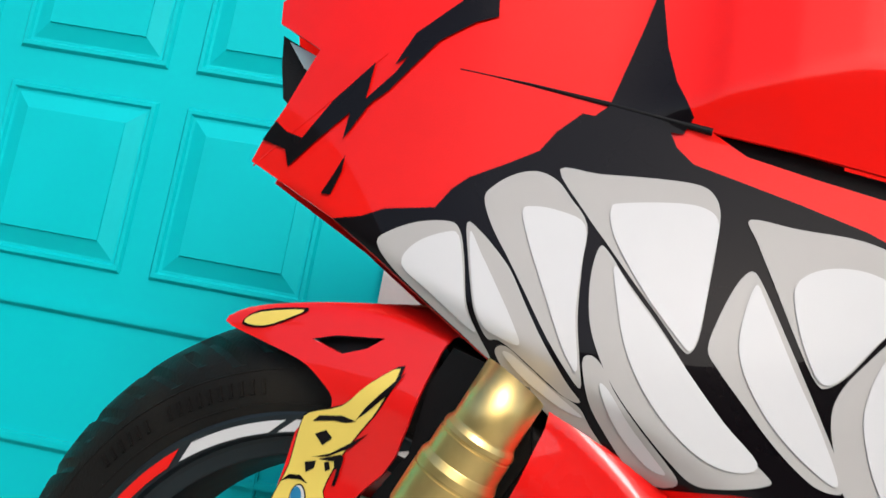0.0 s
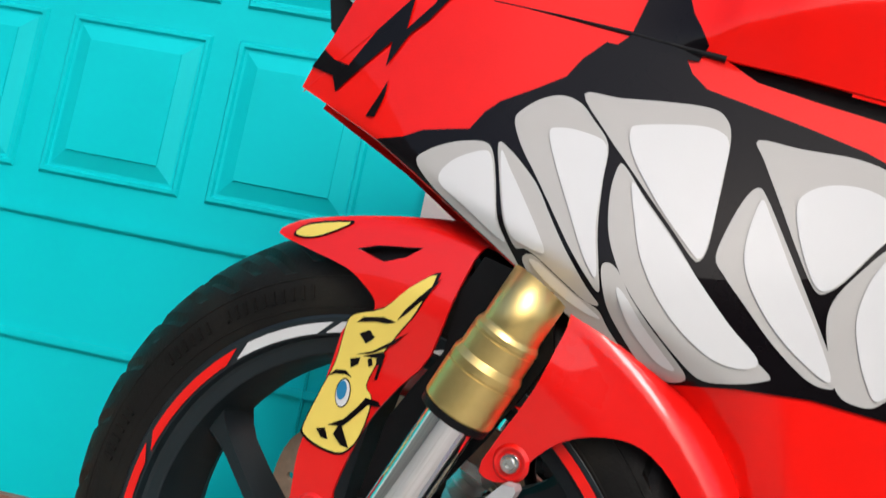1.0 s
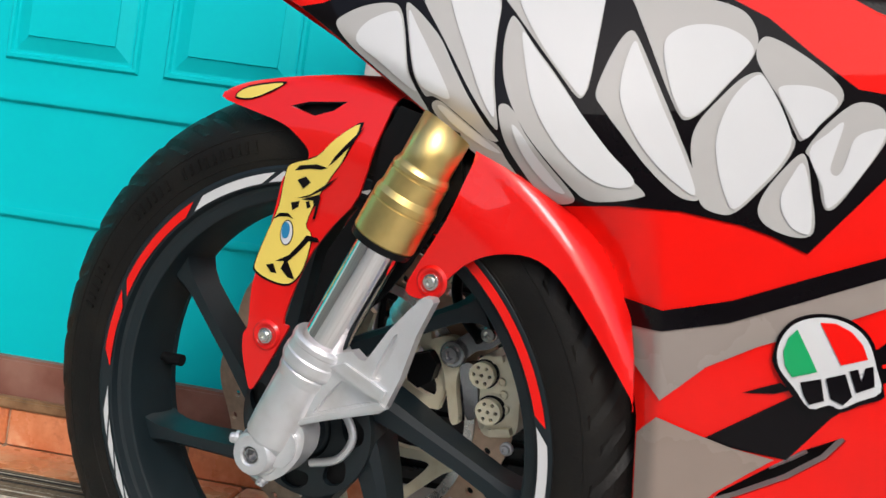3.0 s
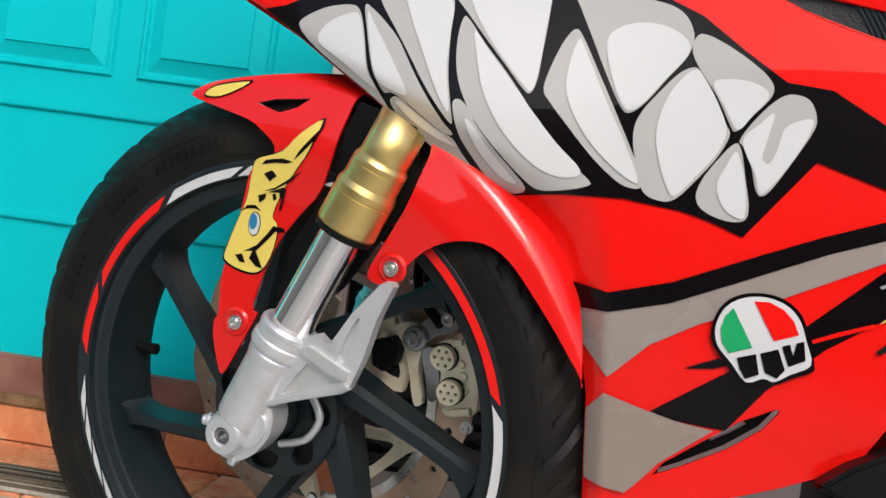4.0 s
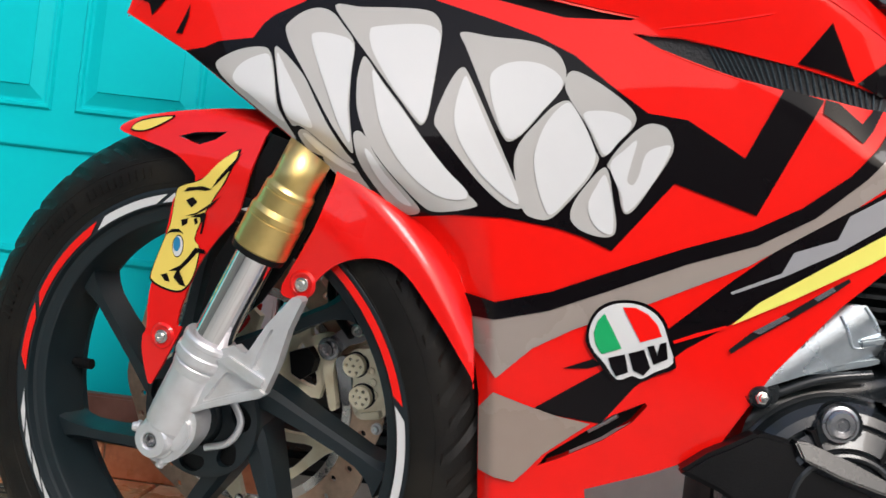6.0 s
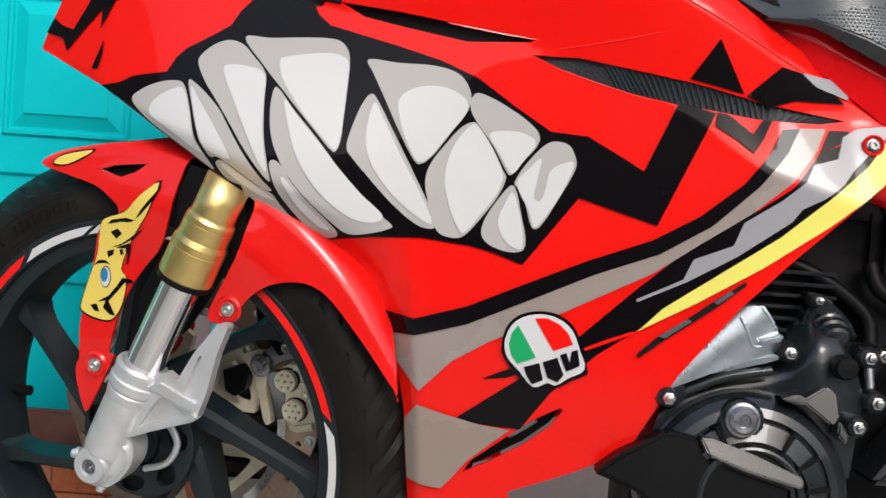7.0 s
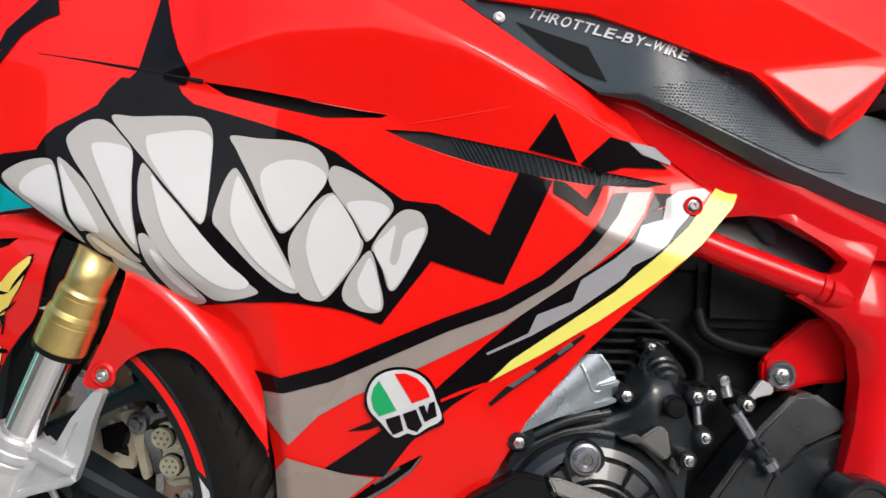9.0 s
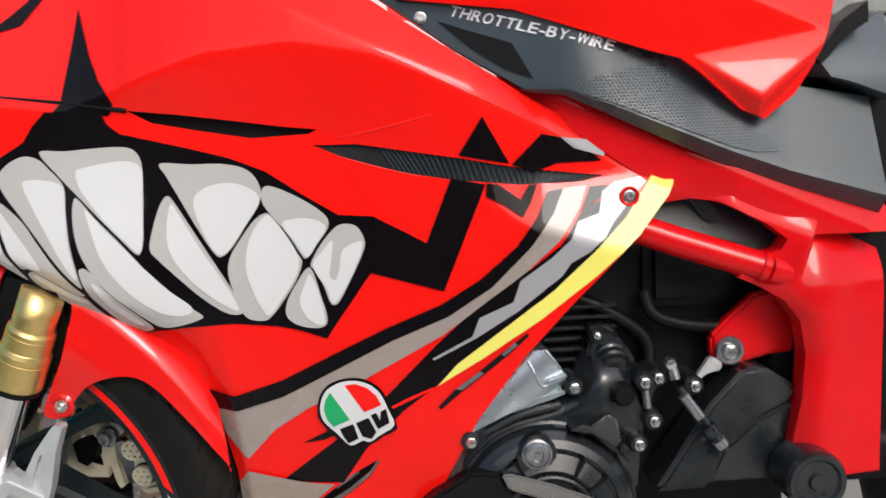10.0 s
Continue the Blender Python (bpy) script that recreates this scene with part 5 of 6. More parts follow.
part("engine_core", block((0.53, -0.05, 0.20), (0.93, 0.14, 0.60)), BLACK, bike, "black engine mass", 0.02)
part("airbox", block((0.60, -0.055, 0.56), (0.86, 0.14, 0.72)), BLACK, bike, "black airbox below the tank", 0.02)
HEADPTS = [(0.5398, 0.3990), (0.5364, 0.4070), (0.5484, 0.4195), (0.5625, 0.4611), (0.5959, 0.4822), (0.6114, 0.4869), (0.6288, 0.4885), (0.6367, 0.4788), (0.6446, 0.4666), (0.6513, 0.4556), (0.6504, 0.4444), (0.6350, 0.4379), (0.6072, 0.4287), (0.5765, 0.4157)]
HA, HB = [(0.5689, 0.4178)][0], [(0.6250, 0.4682)][0]
HL = math.dist(HA, HB)


def head_depth(x, z):
    """A rounded barrel along the line of the cylinder."""
    p = ((x - HA[0]) * (HB[1] - HA[1]) - (z - HA[1]) * (HB[0] - HA[0])) / HL
    return -0.136 + 11.0 * p * p


cyl = shell("cylinder_head", HEADPTS, head_depth, HEADALLOY, bike, "silver-grey cast cylinder head with ribs", 0.004, 0.05)
ridge = bend([(0.6086, 0, 0.4763), (0.6150, 0, 0.4640), (0.6221, 0, 0.4488), (0.6345, 0, 0.4503)], 5)
tube("casting_ridge", [(x, head_depth(x, z) - 0.0005, z) for x, _, z in ridge], 0.0016, HEADALLOY, cyl, "", 8)
tube("casting_ridge", [(x, head_depth(x, z) - 0.0005, z) for x, z in ((0.6288, 0.4872), (0.6367, 0.4770), (0.6440, 0.4660))], 0.0018, HEADALLOY, cyl, "", 8)
slab("head_lug", [(0.6270, 0.4560), (0.6374, 0.4590), (0.6498, 0.4630), (0.6505, 0.4560), (0.6380, 0.4520), (0.6280, 0.4500)], -0.139, 0.03, HEADALLOY, "", cyl, 0.002)
slab("head_flange", [(0.5411, 0.4051), (0.5751, 0.4228), (0.6063, 0.4318), (0.6471, 0.4422), (0.6510, 0.4372), (0.6378, 0.4321), (0.6065, 0.4231), (0.5753, 0.4153), (0.5474, 0.4002)], -0.130, 0.03, HEADALLOY, "", cyl, 0.0015)
for k in range(5):
    slab("casting_bar", [(0.5574, 0.4356), (0.5605, 0.4388), (0.5624, 0.4357), (0.5594, 0.4325)], -0.1285, 0.01, HEADALLOY, "", cyl).location = (0.0042 * k, -0.007, 0.0024 * k)
tube("head_bolt_boss", [(0.545, -0.10, 0.396), (0.545, -0.135, 0.398)], 0.016, CASE, bike, "black case lug")
CASEPTS = [(0.5266, 0.3227), (0.5369, 0.3668), (0.5513, 0.4008), (0.5926, 0.4187), (0.6432, 0.4304), (0.6595, 0.4394), (0.6742, 0.4674), (0.6854, 0.4776), (0.7124, 0.4766), (0.7323, 0.4566), (0.7406, 0.4351), (0.7400, 0.4071), (0.7346, 0.3677), (0.7306, 0.3231)]
CTOP = [(0.5257, 0.3604), (0.5516, 0.3882), (0.5929, 0.4048), (0.6435, 0.4165), (0.6656, 0.4256), (0.6873, 0.4561), (0.7130, 0.4564), (0.7316, 0.4312), (0.7468, 0.3932)]


def case_depth(x, z):
    """Cast case: its top edge rolls over, its middle swells."""
    y = -0.118 + 1.1 * soft(z - ramp(CTOP, x), 0.010)
    return y - 0.014 * math.exp(-((x - 0.692) / 0.022) ** 2 - ((z - 0.418) / 0.05) ** 2)


case = shell("crankcase", CASEPTS, case_depth, CASE, bike, "black painted crankcase with bolted covers", 0.004, 0.08)
gc = Vector((0.626, -0.128, 0.302))
cover = turned("generator_cover", [(0.0, -0.022), (0.044, -0.022), (0.0460, -0.026), (0.0490, -0.0275), (0.0515, -0.0265), (0.0530, -0.0190), (0.0555, -0.0190), (0.0565, -0.0245), (0.0740, -0.0175), (0.0755, -0.0120), (0.0785, -0.0120), (0.0795, -0.0165), (0.0880, -0.0130), (0.0960, -0.0060), (0.0990, 0.000), (0.1000, 0.006), (0.103, 0.008), (0.103, 0.05)], CASE, bike, "round black generator cover with ribs and a plug", 96, False, Matrix.Translation(gc))
for a in (12, 36, 60, 118):
    m = Matrix.Translation(gc) @ Matrix.Rotation(-radians(a), 4, "Y")
    part("cover_rib", block((0.0535, -0.0262, -0.0022), (0.0780, -0.006, 0.0022), m), BLACK, cover, "", 0.001)
plug = Vector((0.6126, -0.158, 0.3791))
turned("inspection_plug", [(0.0, -0.003), (0.0028, -0.003), (0.0035, -0.0012), (0.0060, -0.0012), (0.0068, -0.004), (0.0112, -0.0048), (0.0135, -0.0025), (0.0140, 0.001), (0.0165, 0.002), (0.0165, 0.03)], STEEL, cover, "round steel inspection plug", 40, False, Matrix.Translation(plug))
slab("plug_lug", [(0.5895, 0.3772), (0.5968, 0.3809), (0.6052, 0.3626), (0.5955, 0.3576)], -0.154, 0.03, CASE, "", cover, 0.002)
slab("plug_housing", ring_hole([(0.6141, 0.3773)][0], 0.0210, 24), -0.150, 0.03, CASE, "", cover, 0.002)
slab("cover_blade", [(0.573, 0.3597), (0.5849, 0.3595), (0.625, 0.347), (0.6734, 0.3277), (0.6717, 0.3181), (0.6161, 0.3319), (0.5813, 0.3439)], -0.162, 0.03, CASE, "smooth sloping edge of the lower guard", cover, 0.002, (0.10, 0.36))
slab("lower_guard", [(0.4991, 0.3376), (0.5183, 0.3486), (0.5415, 0.3627), (0.5731, 0.3587), (0.582, 0.3418), (0.6269, 0.3279), (0.6641, 0.3173), (0.6661, 0.2966), (0.5482, 0.2836), (0.5123, 0.3039), (0.4739, 0.3175)], -0.154, 0.03, BLACK, "black moulded guard under the fairing", None, 0.004)
for q, tilt in (([(0.6690, 0.4000), (0.6929, 0.4150), (0.7025, 0.4106), (0.7062, 0.3850), (0.6985, 0.3790), (0.6850, 0.3890)], (0.05, 0.24)), ([(0.6500, 0.4010), (0.6660, 0.4062), (0.6790, 0.4010), (0.6683, 0.3950)], (0.0, 0.20)), ([(0.7075, 0.3840), (0.7166, 0.3720), (0.7150, 0.3600), (0.7060, 0.3700)], (0.12, 0.22))):
    slab("case_web", q, -0.148, 0.04, CASE, "", case, 0.002, tilt)
drum = Matrix.Translation((0.707, -0.095, 0.4649)) @ Vector((0.10, -1.0, -0.42)).normalized().to_track_quat("-Y", "Z").to_matrix().to_4x4()
starter = turned("starter_motor", [(0.0, -0.022), (0.0120, -0.022), (0.0150, -0.020), (0.0160, -0.012), (0.0185, -0.010), (0.0185, -0.002), (0.0205, 0.0), (0.0205, 0.008), (0.0225, 0.010), (0.0225, 0.060)], CASE, bike, "round black starter motor housing", 48, False, drum)
slab("housing_arch", [(0.6788, 0.4684), (0.6830, 0.4846), (0.6912, 0.4963), (0.7003, 0.4977), (0.7123, 0.4901), (0.7284, 0.4754), (0.7367, 0.4594), (0.7315, 0.4567), (0.7193, 0.4721), (0.7059, 0.4816), (0.6942, 0.4796), (0.6867, 0.4666)], -0.100, 0.03, CASE, "", starter, 0.003)
turned("round_cap", [(0.0, -0.010), (0.0095, -0.0095), (0.0118, -0.006), (0.0125, 0.03)], BLACK, bike, "round black case cap", 32, False, Matrix.Translation((0.7119, -0.135, 0.4338)))
tube("case_ridge", bend([(0.5534, -0.128, 0.3946), (0.5964, -0.13, 0.4152), (0.6432, -0.13, 0.4255)]), 0.0045, CASE, case)
for q, r in (((0.6895, -0.115, 0.496), 0.0030), ((0.6593, -0.135, 0.4439), 0.0044), ((0.7385, -0.13, 0.4438), 0.0046), ((0.7562, -0.12, 0.4455), 0.0044), ((0.7471, -0.135, 0.4009), 0.0046), ((0.7284, -0.14, 0.3769), 0.0046), ((0.5431, -0.145, 0.393), 0.0044), ((0.7944, -0.13, 0.4368), 0.0046)):
    tube("bolt_boss", [(q[0], q[1] + 0.05, q[2]), (q[0], q[1] + 0.006, q[2]), (q[0], q[1] + 0.003, q[2])], [r * 2.6, r * 2.4, r * 1.9], CASE, bike, "", 20)
    bolt("case_bolt", (q[0], q[1], q[2]), (0.05, -1, 0.1), r, bike, BOLT, 0.007, True, False)
for a, b, r in (((0.7692, -0.12, 0.4653), (0.7733, -0.125, 0.4446), 0.0060), ((0.7403, -0.12, 0.4372), (0.742, -0.125, 0.4141), 0.0045)):
    tube("union_fitting", [a, b], r, STEEL, bike, "", 16)
turned("union_cap", [(0.0, -0.004), (0.006, -0.003), (0.007, 0.0), (0.007, 0.01)], BOLT, bike, "", 6, False, Matrix.Translation((0.7674, -0.128, 0.4633)))
slab("fitting_plate", [(0.7342, 0.4510), (0.7663, 0.4545), (0.7699, 0.4419), (0.7508, 0.4322), (0.7453, 0.3942), (0.7376, 0.3941), (0.7378, 0.4352)], -0.118, 0.03, CASE, "", case, 0.003)
tube("shift_rod", [(0.7747, -0.135, 0.4381), (0.8028, -0.14, 0.3985), (0.8243, -0.145, 0.3653)], 0.0042, SATIN, bike, "black shift linkage rod")
tube("rod_collar", [(0.7771, -0.142, 0.4312), (0.7952, -0.143, 0.4053)], 0.0062, STEEL, bike)
tube("rod_collar", [(0.8024, -0.145, 0.3958), (0.8091, -0.145, 0.3859)], 0.0085, CASE, bike)
tube("rod_collar", [(0.8143, -0.145, 0.3796), (0.8196, -0.145, 0.3722)], 0.0080, STEEL, bike)
cover2 = slab("sprocket_cover", [(0.7437, 0.3218), (0.7689, 0.3539), (0.8130, 0.4118), (0.8546, 0.4494), (0.8776, 0.4509), (0.9180, 0.4242), (0.9118, 0.4125), (0.8661, 0.3929), (0.8275, 0.3605), (0.8089, 0.3219)], -0.125, 0.06, CASE, "angular black sprocket cover", None, 0.006, (0.05, 0.18))
slab("cover_skirt", [(0.8124, 0.3194), (0.8312, 0.3570), (0.8701, 0.3896), (0.9194, 0.4120), (0.9322, 0.3196)], -0.112, 0.05, CASE, "", cover2, 0.004)
for pts in (bend([(0.7531, -0.07, 0.5356), (0.7623, -0.075, 0.5099), (0.7961, -0.075, 0.4959), (0.8452, -0.07, 0.4907), (0.8925, -0.07, 0.4979)]), bend([(0.6656, -0.06, 0.5334), (0.7048, -0.065, 0.518), (0.7526, -0.065, 0.4824), (0.7587, -0.07, 0.4501)]), bend([(0.9006, -0.07, 0.4516), (0.9152, -0.07, 0.4185), (0.9285, -0.07, 0.3853)])):
    tube("hose", pts, 0.008, BLACK, bike, "black rubber engine hose")
for k in range(6):
    q = (0.6654, -0.062, 0.5237)
    part("cooling_fin", block((q[0] - 0.03, -0.075, q[2] - 0.012 * k - 0.004), (q[0] + 0.055, -0.04, q[2] - 0.012 * k)), CASE, bike, "", 0.001)
part("tool_box", block((0.755, -0.072, 0.515), (0.86, 0.0, 0.60)), BLACK, bike, "black box under the frame tube", 0.012)

# ---- frame ----
PLATE = [(0.7763, 0.6962), (0.8013, 0.6868), (0.8651, 0.6479), (0.9444, 0.6243), (1.0123, 0.6070), (1.0081, 0.3254), (0.9035, 0.3292), (0.9029, 0.3650), (0.9128, 0.4176), (0.9171, 0.4679), (0.9114, 0.5042), (0.8927, 0.5288), (0.8676, 0.5446), (0.8401, 0.5572), (0.8677, 0.5804), (0.8877, 0.5858), (0.8947, 0.5967), (0.8744, 0.6131), (0.8227, 0.6407), (0.7904, 0.6562), (0.7662, 0.6506), (0.7583, 0.6715)]


def frame_depth(x, z):
    y = -0.138
    y += 0.5 * soft(z - (0.70 - 0.45 * (x - 0.70)), 0.012)
    y += 0.020 * max(0.0, min(1.0, (0.835 - x) / 0.04)) if z > 0.60 else 0.0
    y -= 0.008 * math.exp(-((x - 0.93) / 0.03) ** 2)
    y += 0.41 * max(0.0, min(1.0, (x - 0.9037 - 0.426 * (z - 0.5519)) / 0.006)) * soft(z - 0.545, 0.015)
    inner = 0.887 + 0.8 * (0.53 - z) if z > 0.505 else (0.907 + 0.17 * (0.505 - z) if z > 0.469 else 0.913 - 0.15 * (0.469 - z))
    if z < 0.56:
        y += 0.9 * min(1.0, (0.56 - z) / 0.06) * soft(inner + 0.016 - x, 0.016)
    return y + 0.25 * soft(x - 0.945, 0.02)


frame_ = shell("main_frame", PLATE, frame_depth, RED_DEEP, bike, "glossy red main frame plate with welded tubes", 0.006, 0.03)
rail = tube("frame_tube", [(0.7000, -0.104, 0.6270), (0.7759, -0.117, 0.5984), (0.8675, -0.13, 0.5674)], 0.0165, RED_DEEP, bike, "glossy red round frame tube", 28)
tube("weld_collar", [(0.8658, -0.131, 0.5681), (0.8736, -0.131, 0.5651)], 0.0178, RED_DEEP, rail, "", 28)
tube("frame_tube", [(0.8736, -0.131, 0.5651), (0.9165, -0.12, 0.5517)], 0.0172, RED_DEEP, bike, "", 28)
RAIL = [(0.5850, 0.7740), (0.5980, 0.7920), (0.6423, 0.7760), (0.6674, 0.7677), (0.7437, 0.7342), (0.8598, 0.6771), (0.9300, 0.6500), (1.0100, 0.6280), (1.0100, 0.6000), (0.9300, 0.6000), (0.8990, 0.5950), (0.8866, 0.6060), (0.8535, 0.6265), (0.8176, 0.6410), (0.7951, 0.6440), (0.7640, 0.6400), (0.7500, 0.6640), (0.7003, 0.6980), (0.6621, 0.7250)]


def rail_depth(x, z):
    """A rounded rail that runs in behind the fairing's tail."""
    mid = 0.7550 - 0.470 * (x - 0.66)
    return -0.1240 - 0.012 * max(0.0, min(1.0, (x - 0.790) / 0.05)) + 0.40 * soft(0.67 - x, 0.01) - 0.13 * (z - mid + 0.02) + 0.50 * soft(z - mid, 0.010) + 0.35 * soft(mid - 0.045 - z, 0.006)


shell("upper_rail", RAIL, rail_depth, RED_DEEP, bike, "glossy red upper frame rail", 0.004, 0.03)
lug = slab("engine_lug", [(0.8255, 0.4824), (0.8433, 0.5005), (0.8754, 0.5279), (0.9016, 0.5347), (0.9290, 0.5029), (0.9316, 0.4611), (0.8906, 0.4574), (0.8579, 0.4494), (0.8383, 0.4466), (0.8262, 0.4568)], -0.088, 0.02, RED_DEEP, "red engine mount lug", None, 0.004)
turned("mount_ring", [(0.0, 0.0), (0.0165, 0.0), (0.0165, -0.004), (0.0150, -0.006), (0.0120, -0.0062), (0.0118, -0.002), (0.0, -0.002)], STEEL, lug, "", 32, False, Matrix.Translation((0.8450, -0.092, 0.4668)))
bolt("mount_bolt", (0.8445, -0.098, 0.4662), (0, -1, 0.1), 0.0062, lug, BOLT, 0.008, True, False)
slab("mount_link", [(0.8059, 0.4390), (0.8217, 0.4617), (0.8351, 0.4554), (0.8354, 0.4457), (0.8157, 0.4410), (0.8093, 0.4345)], -0.098, 0.012, ALLOY, "", lug, 0.002)
slab("inner_panel", [(0.7516, 0.6308), (0.8100, 0.6513), (0.8904, 0.6099), (0.9108, 0.5935), (0.8980, 0.5758), (0.8313, 0.5920), (0.7553, 0.6149)], -0.085, 0.02, GREYPLASTIC, "dark grey plastic panel behind the frame", None, 0.004, (0.0, 0.2))
slab("inner_panel_facet", [(0.7984, 0.6427), (0.8168, 0.6418), (0.8337, 0.6261), (0.8328, 0.6113), (0.8188, 0.6162)], -0.092, 0.02, GREYPLASTIC, "", None, 0.002)
pc = (0.9146, -0.17, 0.3345)
turned("pivot_cap", [(0.0, -0.006), (0.008, -0.006), (0.010, -0.002), (0.023, -0.003), (0.026, -0.007), (0.031, -0.007), (0.034, 0.0), (0.034, 0.05)], CASE, bike, "dark grey swingarm pivot cap", 40, False, Matrix.Translation(pc))

# ---- tank side cover, tank, seat ----
COVER_FOLD = [(0.46, 0.838), (0.55, 0.795), (0.6147, 0.7680), (0.6528, 0.7660), (0.7037, 0.7480), (0.7664, 0.7215), (0.8297, 0.6950), (0.8935, 0.6715), (0.9257, 0.6620), (1.0, 0.640)]
SIDE = [(0.4607, 0.8758), (0.4875, 0.8714), (0.5275, 0.8731), (0.5821, 0.8607), (0.6651, 0.8315), (0.7000, 0.8300), (0.7500, 0.8200), (0.8158, 0.8000), (0.8415, 0.7700), (0.8646, 0.7560), (0.8865, 0.7560), (0.9189, 0.7600), (0.9974, 0.7459)] + COVER_FOLD[:1:-1] + [(0.5467, 0.8111), (0.4972, 0.8483)]
UNDER = COVER_FOLD[2:] + [(1.0, 0.6165), (0.9200, 0.6420), (0.8700, 0.6620), (0.8376, 0.6755), (0.7731, 0.7050), (0.7092, 0.7350), (0.6553, 0.7600), (0.6120, 0.7665)]
GRIP = [(0.6470, 0.7690), (0.7599, 0.7935), (0.7756, 0.7885), (0.7978, 0.7670), (0.8423, 0.7372), (0.8614, 0.7159), (0.8870, 0.6925), (0.8560, 0.6930), (0.8295, 0.7000), (0.7664, 0.7255), (0.7037, 0.7510)]


def cover_depth(x, z):
    """Leans back above its lower fold, more so towards the seat; below the fold it turns under."""
    fold = ramp(COVER_FOLD, x)
    lean = 0.08 + 0.34 * max(0.0, min(1.0, (x - 0.67) / 0.13))
    return -0.152 + 0.32 * soft(0.68 - x, 0.03) + lean * soft(z - fold, 0.002) + 1.1 * soft(fold - z, 0.0005)


side = shell("side_cover", SIDE, cover_depth, GREYPLASTIC, bike, "dark grey plastic tank side cover with a knurled grip", 0.007, 0.02)
shell("cover_underside", UNDER, cover_depth, GREYPLASTIC, side, "", 0.006, 0.004)
# flat sheet on the cover, black for the shade inside a recess
shell("recess_patch", [(0.5266, 0.8440), (0.5577, 0.8325), (0.6030, 0.8170), (0.6145, 0.7959), (0.6236, 0.7785), (0.5950, 0.7895), (0.5600, 0.8140)], lambda x, z: cover_depth(x, z) - 0.0018, BLACK, side, "flat black patch for the dark of a recess in the cover", 0.008, 0.0)
shell("grip_pad", GRIP, lambda x, z: cover_depth(x, z) - 0.0015, GREYPLASTIC, side, "", 0.007, 0.0)
gv = np.array(GRIP)
dots_v, dots_f = [], []
for iz, zz in enumerate(np.arange(gv[:, 1].min(), gv[:, 1].max(), 0.0034)):
    for xx in np.arange(gv[:, 0].min() + (0.0021 if iz % 2 else 0.0), gv[:, 0].max(), 0.0042):
        if inside((xx, zz), GRIP):
            yy = cover_depth(xx, zz) - 0.0015
            s = len(dots_v)
            dots_v += [(xx - 0.0018, yy, zz), (xx, yy, zz - 0.0014), (xx + 0.0018, yy, zz), (xx, yy, zz + 0.0014), (xx, yy - 0.0006, zz)]
            dots_f += [[s, s + 1, s + 4], [s + 1, s + 2, s + 4], [s + 2, s + 3, s + 4], [s + 3, s, s + 4]]
tagged(mesh_object("grip_knurl", dots_v, dots_f, GREYPLASTIC, side, "fine raised diamond knurling", smooth=False), kind="stuff")
sx, sz = [(0.5095, 0.8481)][0]
bolt("cover_screw", (sx, cover_depth(sx, sz) - 0.001, sz), (0, -1, 0.1), 0.0048, side, STEEL, 0.004)
a_, b_ = (Vector((x, 0, z)) for x, z in [(0.5380, 0.8492), (0.7066, 0.8036)])
ang = math.atan2(b_.z - a_.z, b_.x - a_.x)
WORDS = "THROTTLE-BY-WIRE"
cells = [{"-": 0.62, "I": 0.34, "W": 1.25}.get(c, 1.0) for c in WORDS]
lv, lf, run = [], [], 0.0
for c, cell in zip(WORDS, cells):
    txt = bpy.data.curves.new("letter", "FONT")
    txt.body, txt.size, txt.extrude, txt.offset = c, 0.0235, 0.0003, 0.0003
    tob = new("tmp_letter", txt)
    bpy.context.view_layer.update()
    me_ = bpy.data.meshes.new_from_object(tob.evaluated_get(bpy.context.evaluated_depsgraph_get()))
    bpy.data.objects.remove(tob)
    x0, x1 = min(v.co.x for v in me_.vertices), max(v.co.x for v in me_.vertices)
    unit = (b_ - a_).length / sum(cells)
    first = len(lv)
    for v in me_.vertices:
        lz = v.co.y * 0.68
        lx = (run + cell * (0.06 + 0.84 * (v.co.x - x0) / (x1 - x0))) * unit + 0.22 * lz
        X_, Z_ = a_.x + lx * math.cos(ang) - lz * math.sin(ang), a_.z + lx * math.sin(ang) + lz * math.cos(ang)
        lv.append((X_, cover_depth(X_, Z_) - 0.0020 - v.co.z, Z_))
    lf += [[first + k for k in p.vertices] for p in me_.polygons]
    run += cell
lme = bpy.data.meshes.new("lettering")
lme.from_pydata(lv, [], lf)
lme.materials.append(material("silver_print", (0.80, 0.81, 0.83), 0.5, vary=0.02))
letters = new("lettering", lme)
letters.parent = side
tagged(letters, "silver printed lettering on the cover")

TANK = [(0.4835, 0.8688), (0.4761, 0.9096), (0.4812, 0.9395), (0.9238, 0.9539), (0.9476, 0.9097), (0.9461, 0.8570), (0.9326, 0.8173), (0.9188, 0.7833), (0.8974, 0.7518), (0.8650, 0.7274), (0.8405, 0.7384), (0.8146, 0.7623), (0.7952, 0.7801), (0.7758, 0.7941), (0.7378, 0.8044), (0.6633, 0.8297), (0.6042, 0.8510)]


def tank_depth(x, z):
    """Upright flank, a top that leans back, and a raised facet that faces upward near the rear tip."""
    y = -0.150 + 0.32 * soft(0.68 - x, 0.03)
    y -= 0.14 * soft(z - 0.80, 0.02)
    y += 0.395 * soft(z - (0.8800 - 0.43 * (x - 0.7841)), 0.004)
    d1 = 0.7981 + 0.173 * (x - 0.8041) - z
    d2 = 0.72 * (0.958 * (x - 0.795) + z - 0.7856)
    d3 = 0.714 * (z - 0.7323 - 0.98 * (x - 0.8648))
    m = -0.004 * math.log(sum(math.exp(-max(-0.06, min(0.3, d)) / 0.004) for d in (d1, 3.5 * d2, 3.5 * d3)))
    return y - 0.28 * soft(m, 0.003)


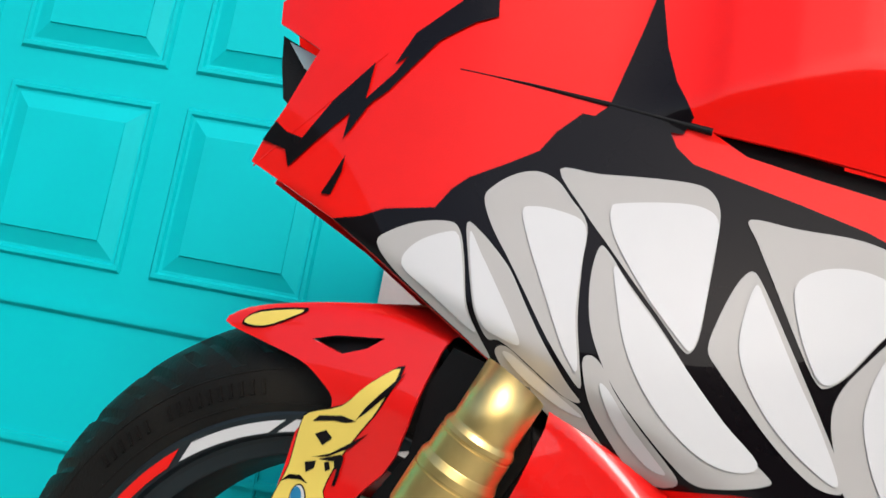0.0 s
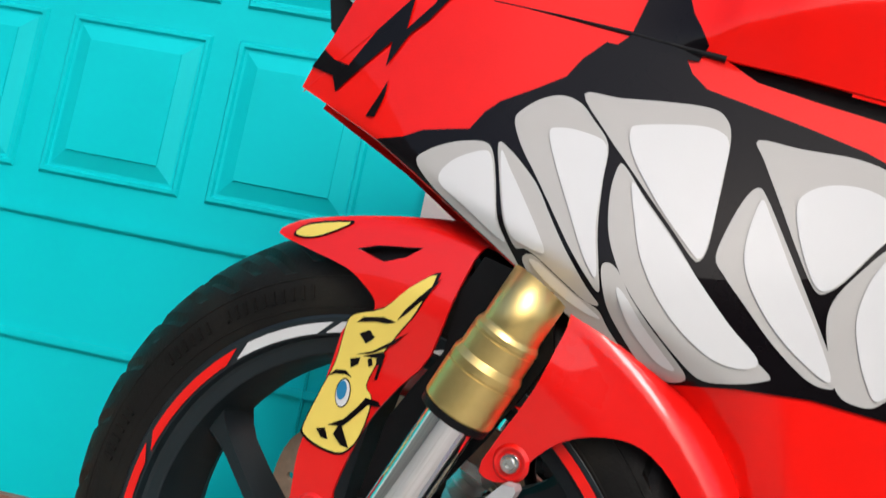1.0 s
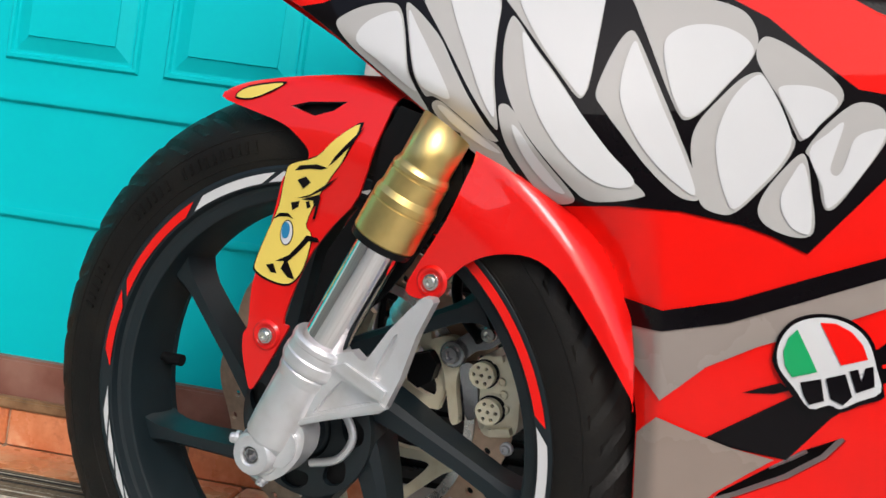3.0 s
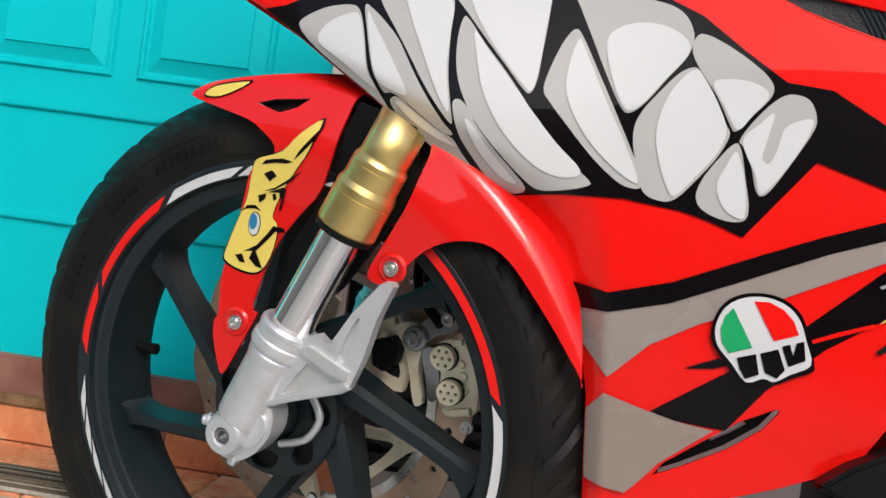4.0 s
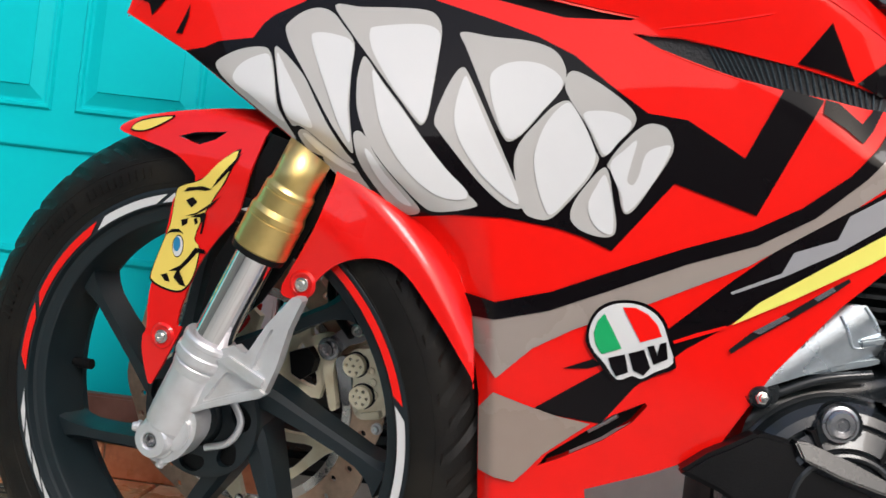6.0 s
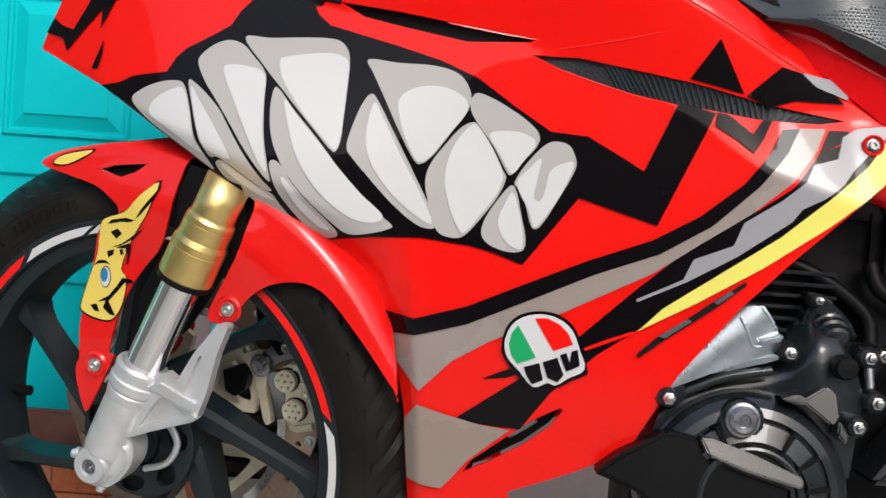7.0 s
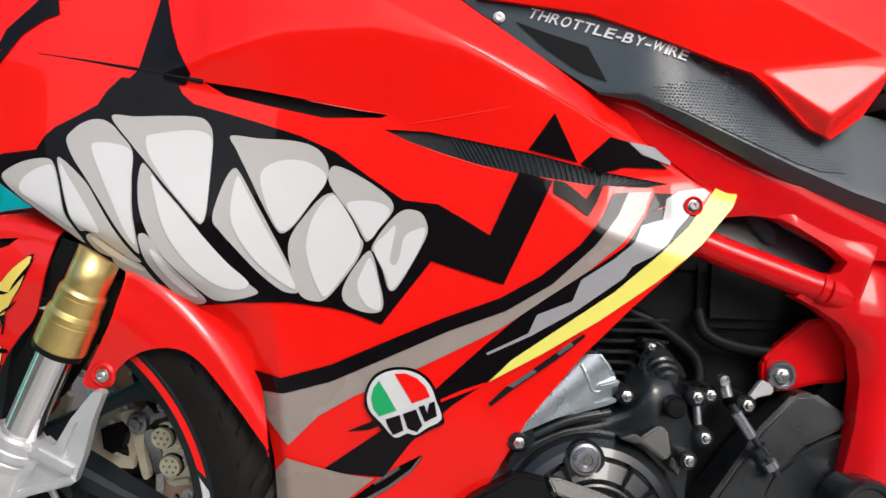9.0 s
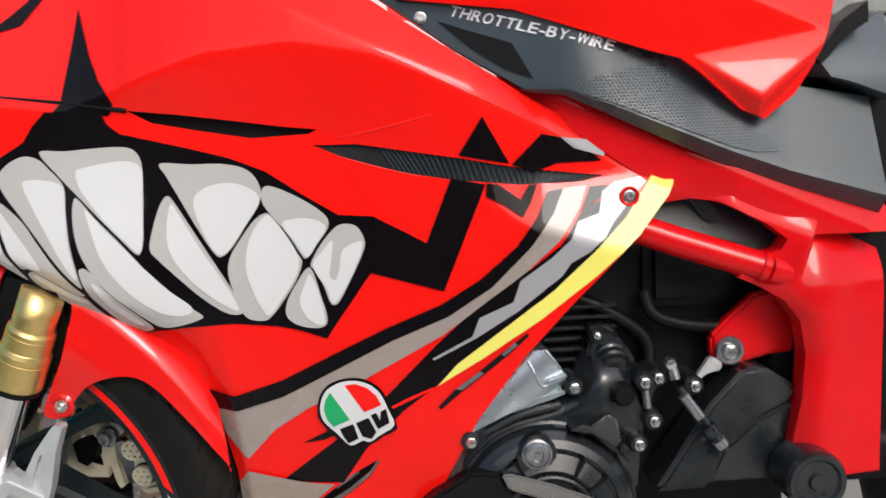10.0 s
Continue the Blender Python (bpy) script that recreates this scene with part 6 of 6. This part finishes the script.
tank = shell("fuel_tank", TANK, tank_depth, RED, bike, "glossy red fuel tank with sharp facets", 0.003, 0.01)
shell("fuel_tank_far_side", TANK, lambda x, z: 0.06 - tank_depth(x, z), RED, tank, "", 0.02, 0.005)
part("tank_core", block((0.55, -0.10, 0.80), (0.90, 0.13, 0.90)), RED, tank, "", 0.02)
seat = shell("rider_seat", [(0.9372, 0.7841), (0.9487, 0.7959), (0.9808, 0.8223), (1.0200, 0.8388), (1.0230, 0.7421), (0.9694, 0.7629), (0.9462, 0.7692)], lambda x, z: -0.130 + 0.6 * soft(z - 0.775, 0.02), VINYLSEAT, bike, "dark grey vinyl rider seat", 0.008, 0.20)
shell("seat_base", [(0.9292, 0.7890), (0.9431, 0.8084), (0.9576, 0.8279), (0.9866, 0.8479), (0.9873, 0.8263), (0.9614, 0.8102), (0.9487, 0.7959), (0.9372, 0.7841)], lambda x, z: -0.128, BLACK, bike, "black seat base edge", 0.006, 0.05)
part("seat_core", block((0.92, -0.08, 0.60), (1.25, 0.14, 0.765)), BLACK, bike, "black seat pan", 0.02)
part("frame_core", block((0.90, -0.10, 0.30), (1.08, 0.14, 0.64)), BLACK, bike, "black rear frame core", 0.02)
tube("side_stand", [(0.80, -0.10, 0.24), (0.88, -0.22, 0.02)], 0.011, BLACK, bike, "black side stand resting on the floor")
# rear wheel and swing arm, beyond the frame
turned("rear_tyre", [(0.247 + 0.055 * math.cos(radians(a)), 0.07 * math.sin(radians(a))) for a in range(-100, 101, 10)] + [(0.225, 0.05), (0.225, -0.05)], RUBBER, bike, "black rear tyre", 72, True, Matrix.Translation((1.36, 0.03, 0.300)))
turned("rear_rim", [(0.24, -0.05), (0.20, -0.03), (0.20, 0.03), (0.24, 0.05), (0.215, 0.03), (0.215, -0.03)], SATIN, bike, "black rear rim", 72, True, Matrix.Translation((1.36, 0.03, 0.300)))
turned("rear_hub", [(0.0, -0.06), (0.05, -0.06), (0.05, 0.06), (0.0, 0.06)], SATIN, bike, "black rear hub", 32, False, Matrix.Translation((1.36, 0.03, 0.300)))
for k in range(5):
    a = radians(72 * k)
    tube("rear_spoke", [(1.36 + 0.04 * math.cos(a), 0.03, 0.3 + 0.04 * math.sin(a)), (1.36 + 0.205 * math.cos(a), 0.03, 0.3 + 0.205 * math.sin(a))], 0.014, SATIN, bike)
for y in (-0.09, 0.15):
    tube("swing_arm", [(0.93, y, 0.36), (1.15, y, 0.33), (1.38, y, 0.30)], 0.022, BLACK, bike, "black swing arm")
part("tail", block((1.15, -0.06, 0.66), (1.62, 0.12, 0.80)), BLACK, bike, "black tail section", 0.03)

# ---- terracotta tiles of plinth and riser ----
ti = bpy.data.meshes.new("tile")
tb = block((0.0, 0.0, 0.0), (0.168, 0.1180, 0.008))
bmesh.ops.bevel(tb, geom=list(tb.edges), offset=0.0025, segments=1, affect="EDGES")
tb.to_mesh(ti)
tb.free()
ti.materials.append(TILE)
for i in range(1, 12):
    for j in range(2):
        ob = new("tile", ti)
        ob.parent = plinth
        ob.location = (-2.0555 + 0.1714 * i, 0.1785 + 0.1200 * j, 0.0967)
tr = bpy.data.meshes.new("riser_tile")
tb = block((0.0, 0.0, 0.0), (0.2537, 0.008, 0.0497))
bmesh.ops.bevel(tb, geom=list(tb.edges), offset=0.002, segments=1, affect="EDGES")
tb.to_mesh(tr)
tb.free()
tr.materials.append(TILE)
for i in range(2, 9):
    ob = new("tile", tr)
    ob.parent = step
    ob.location = (-2.3126 + 0.2571 * i, 0.4158, 0.1049)
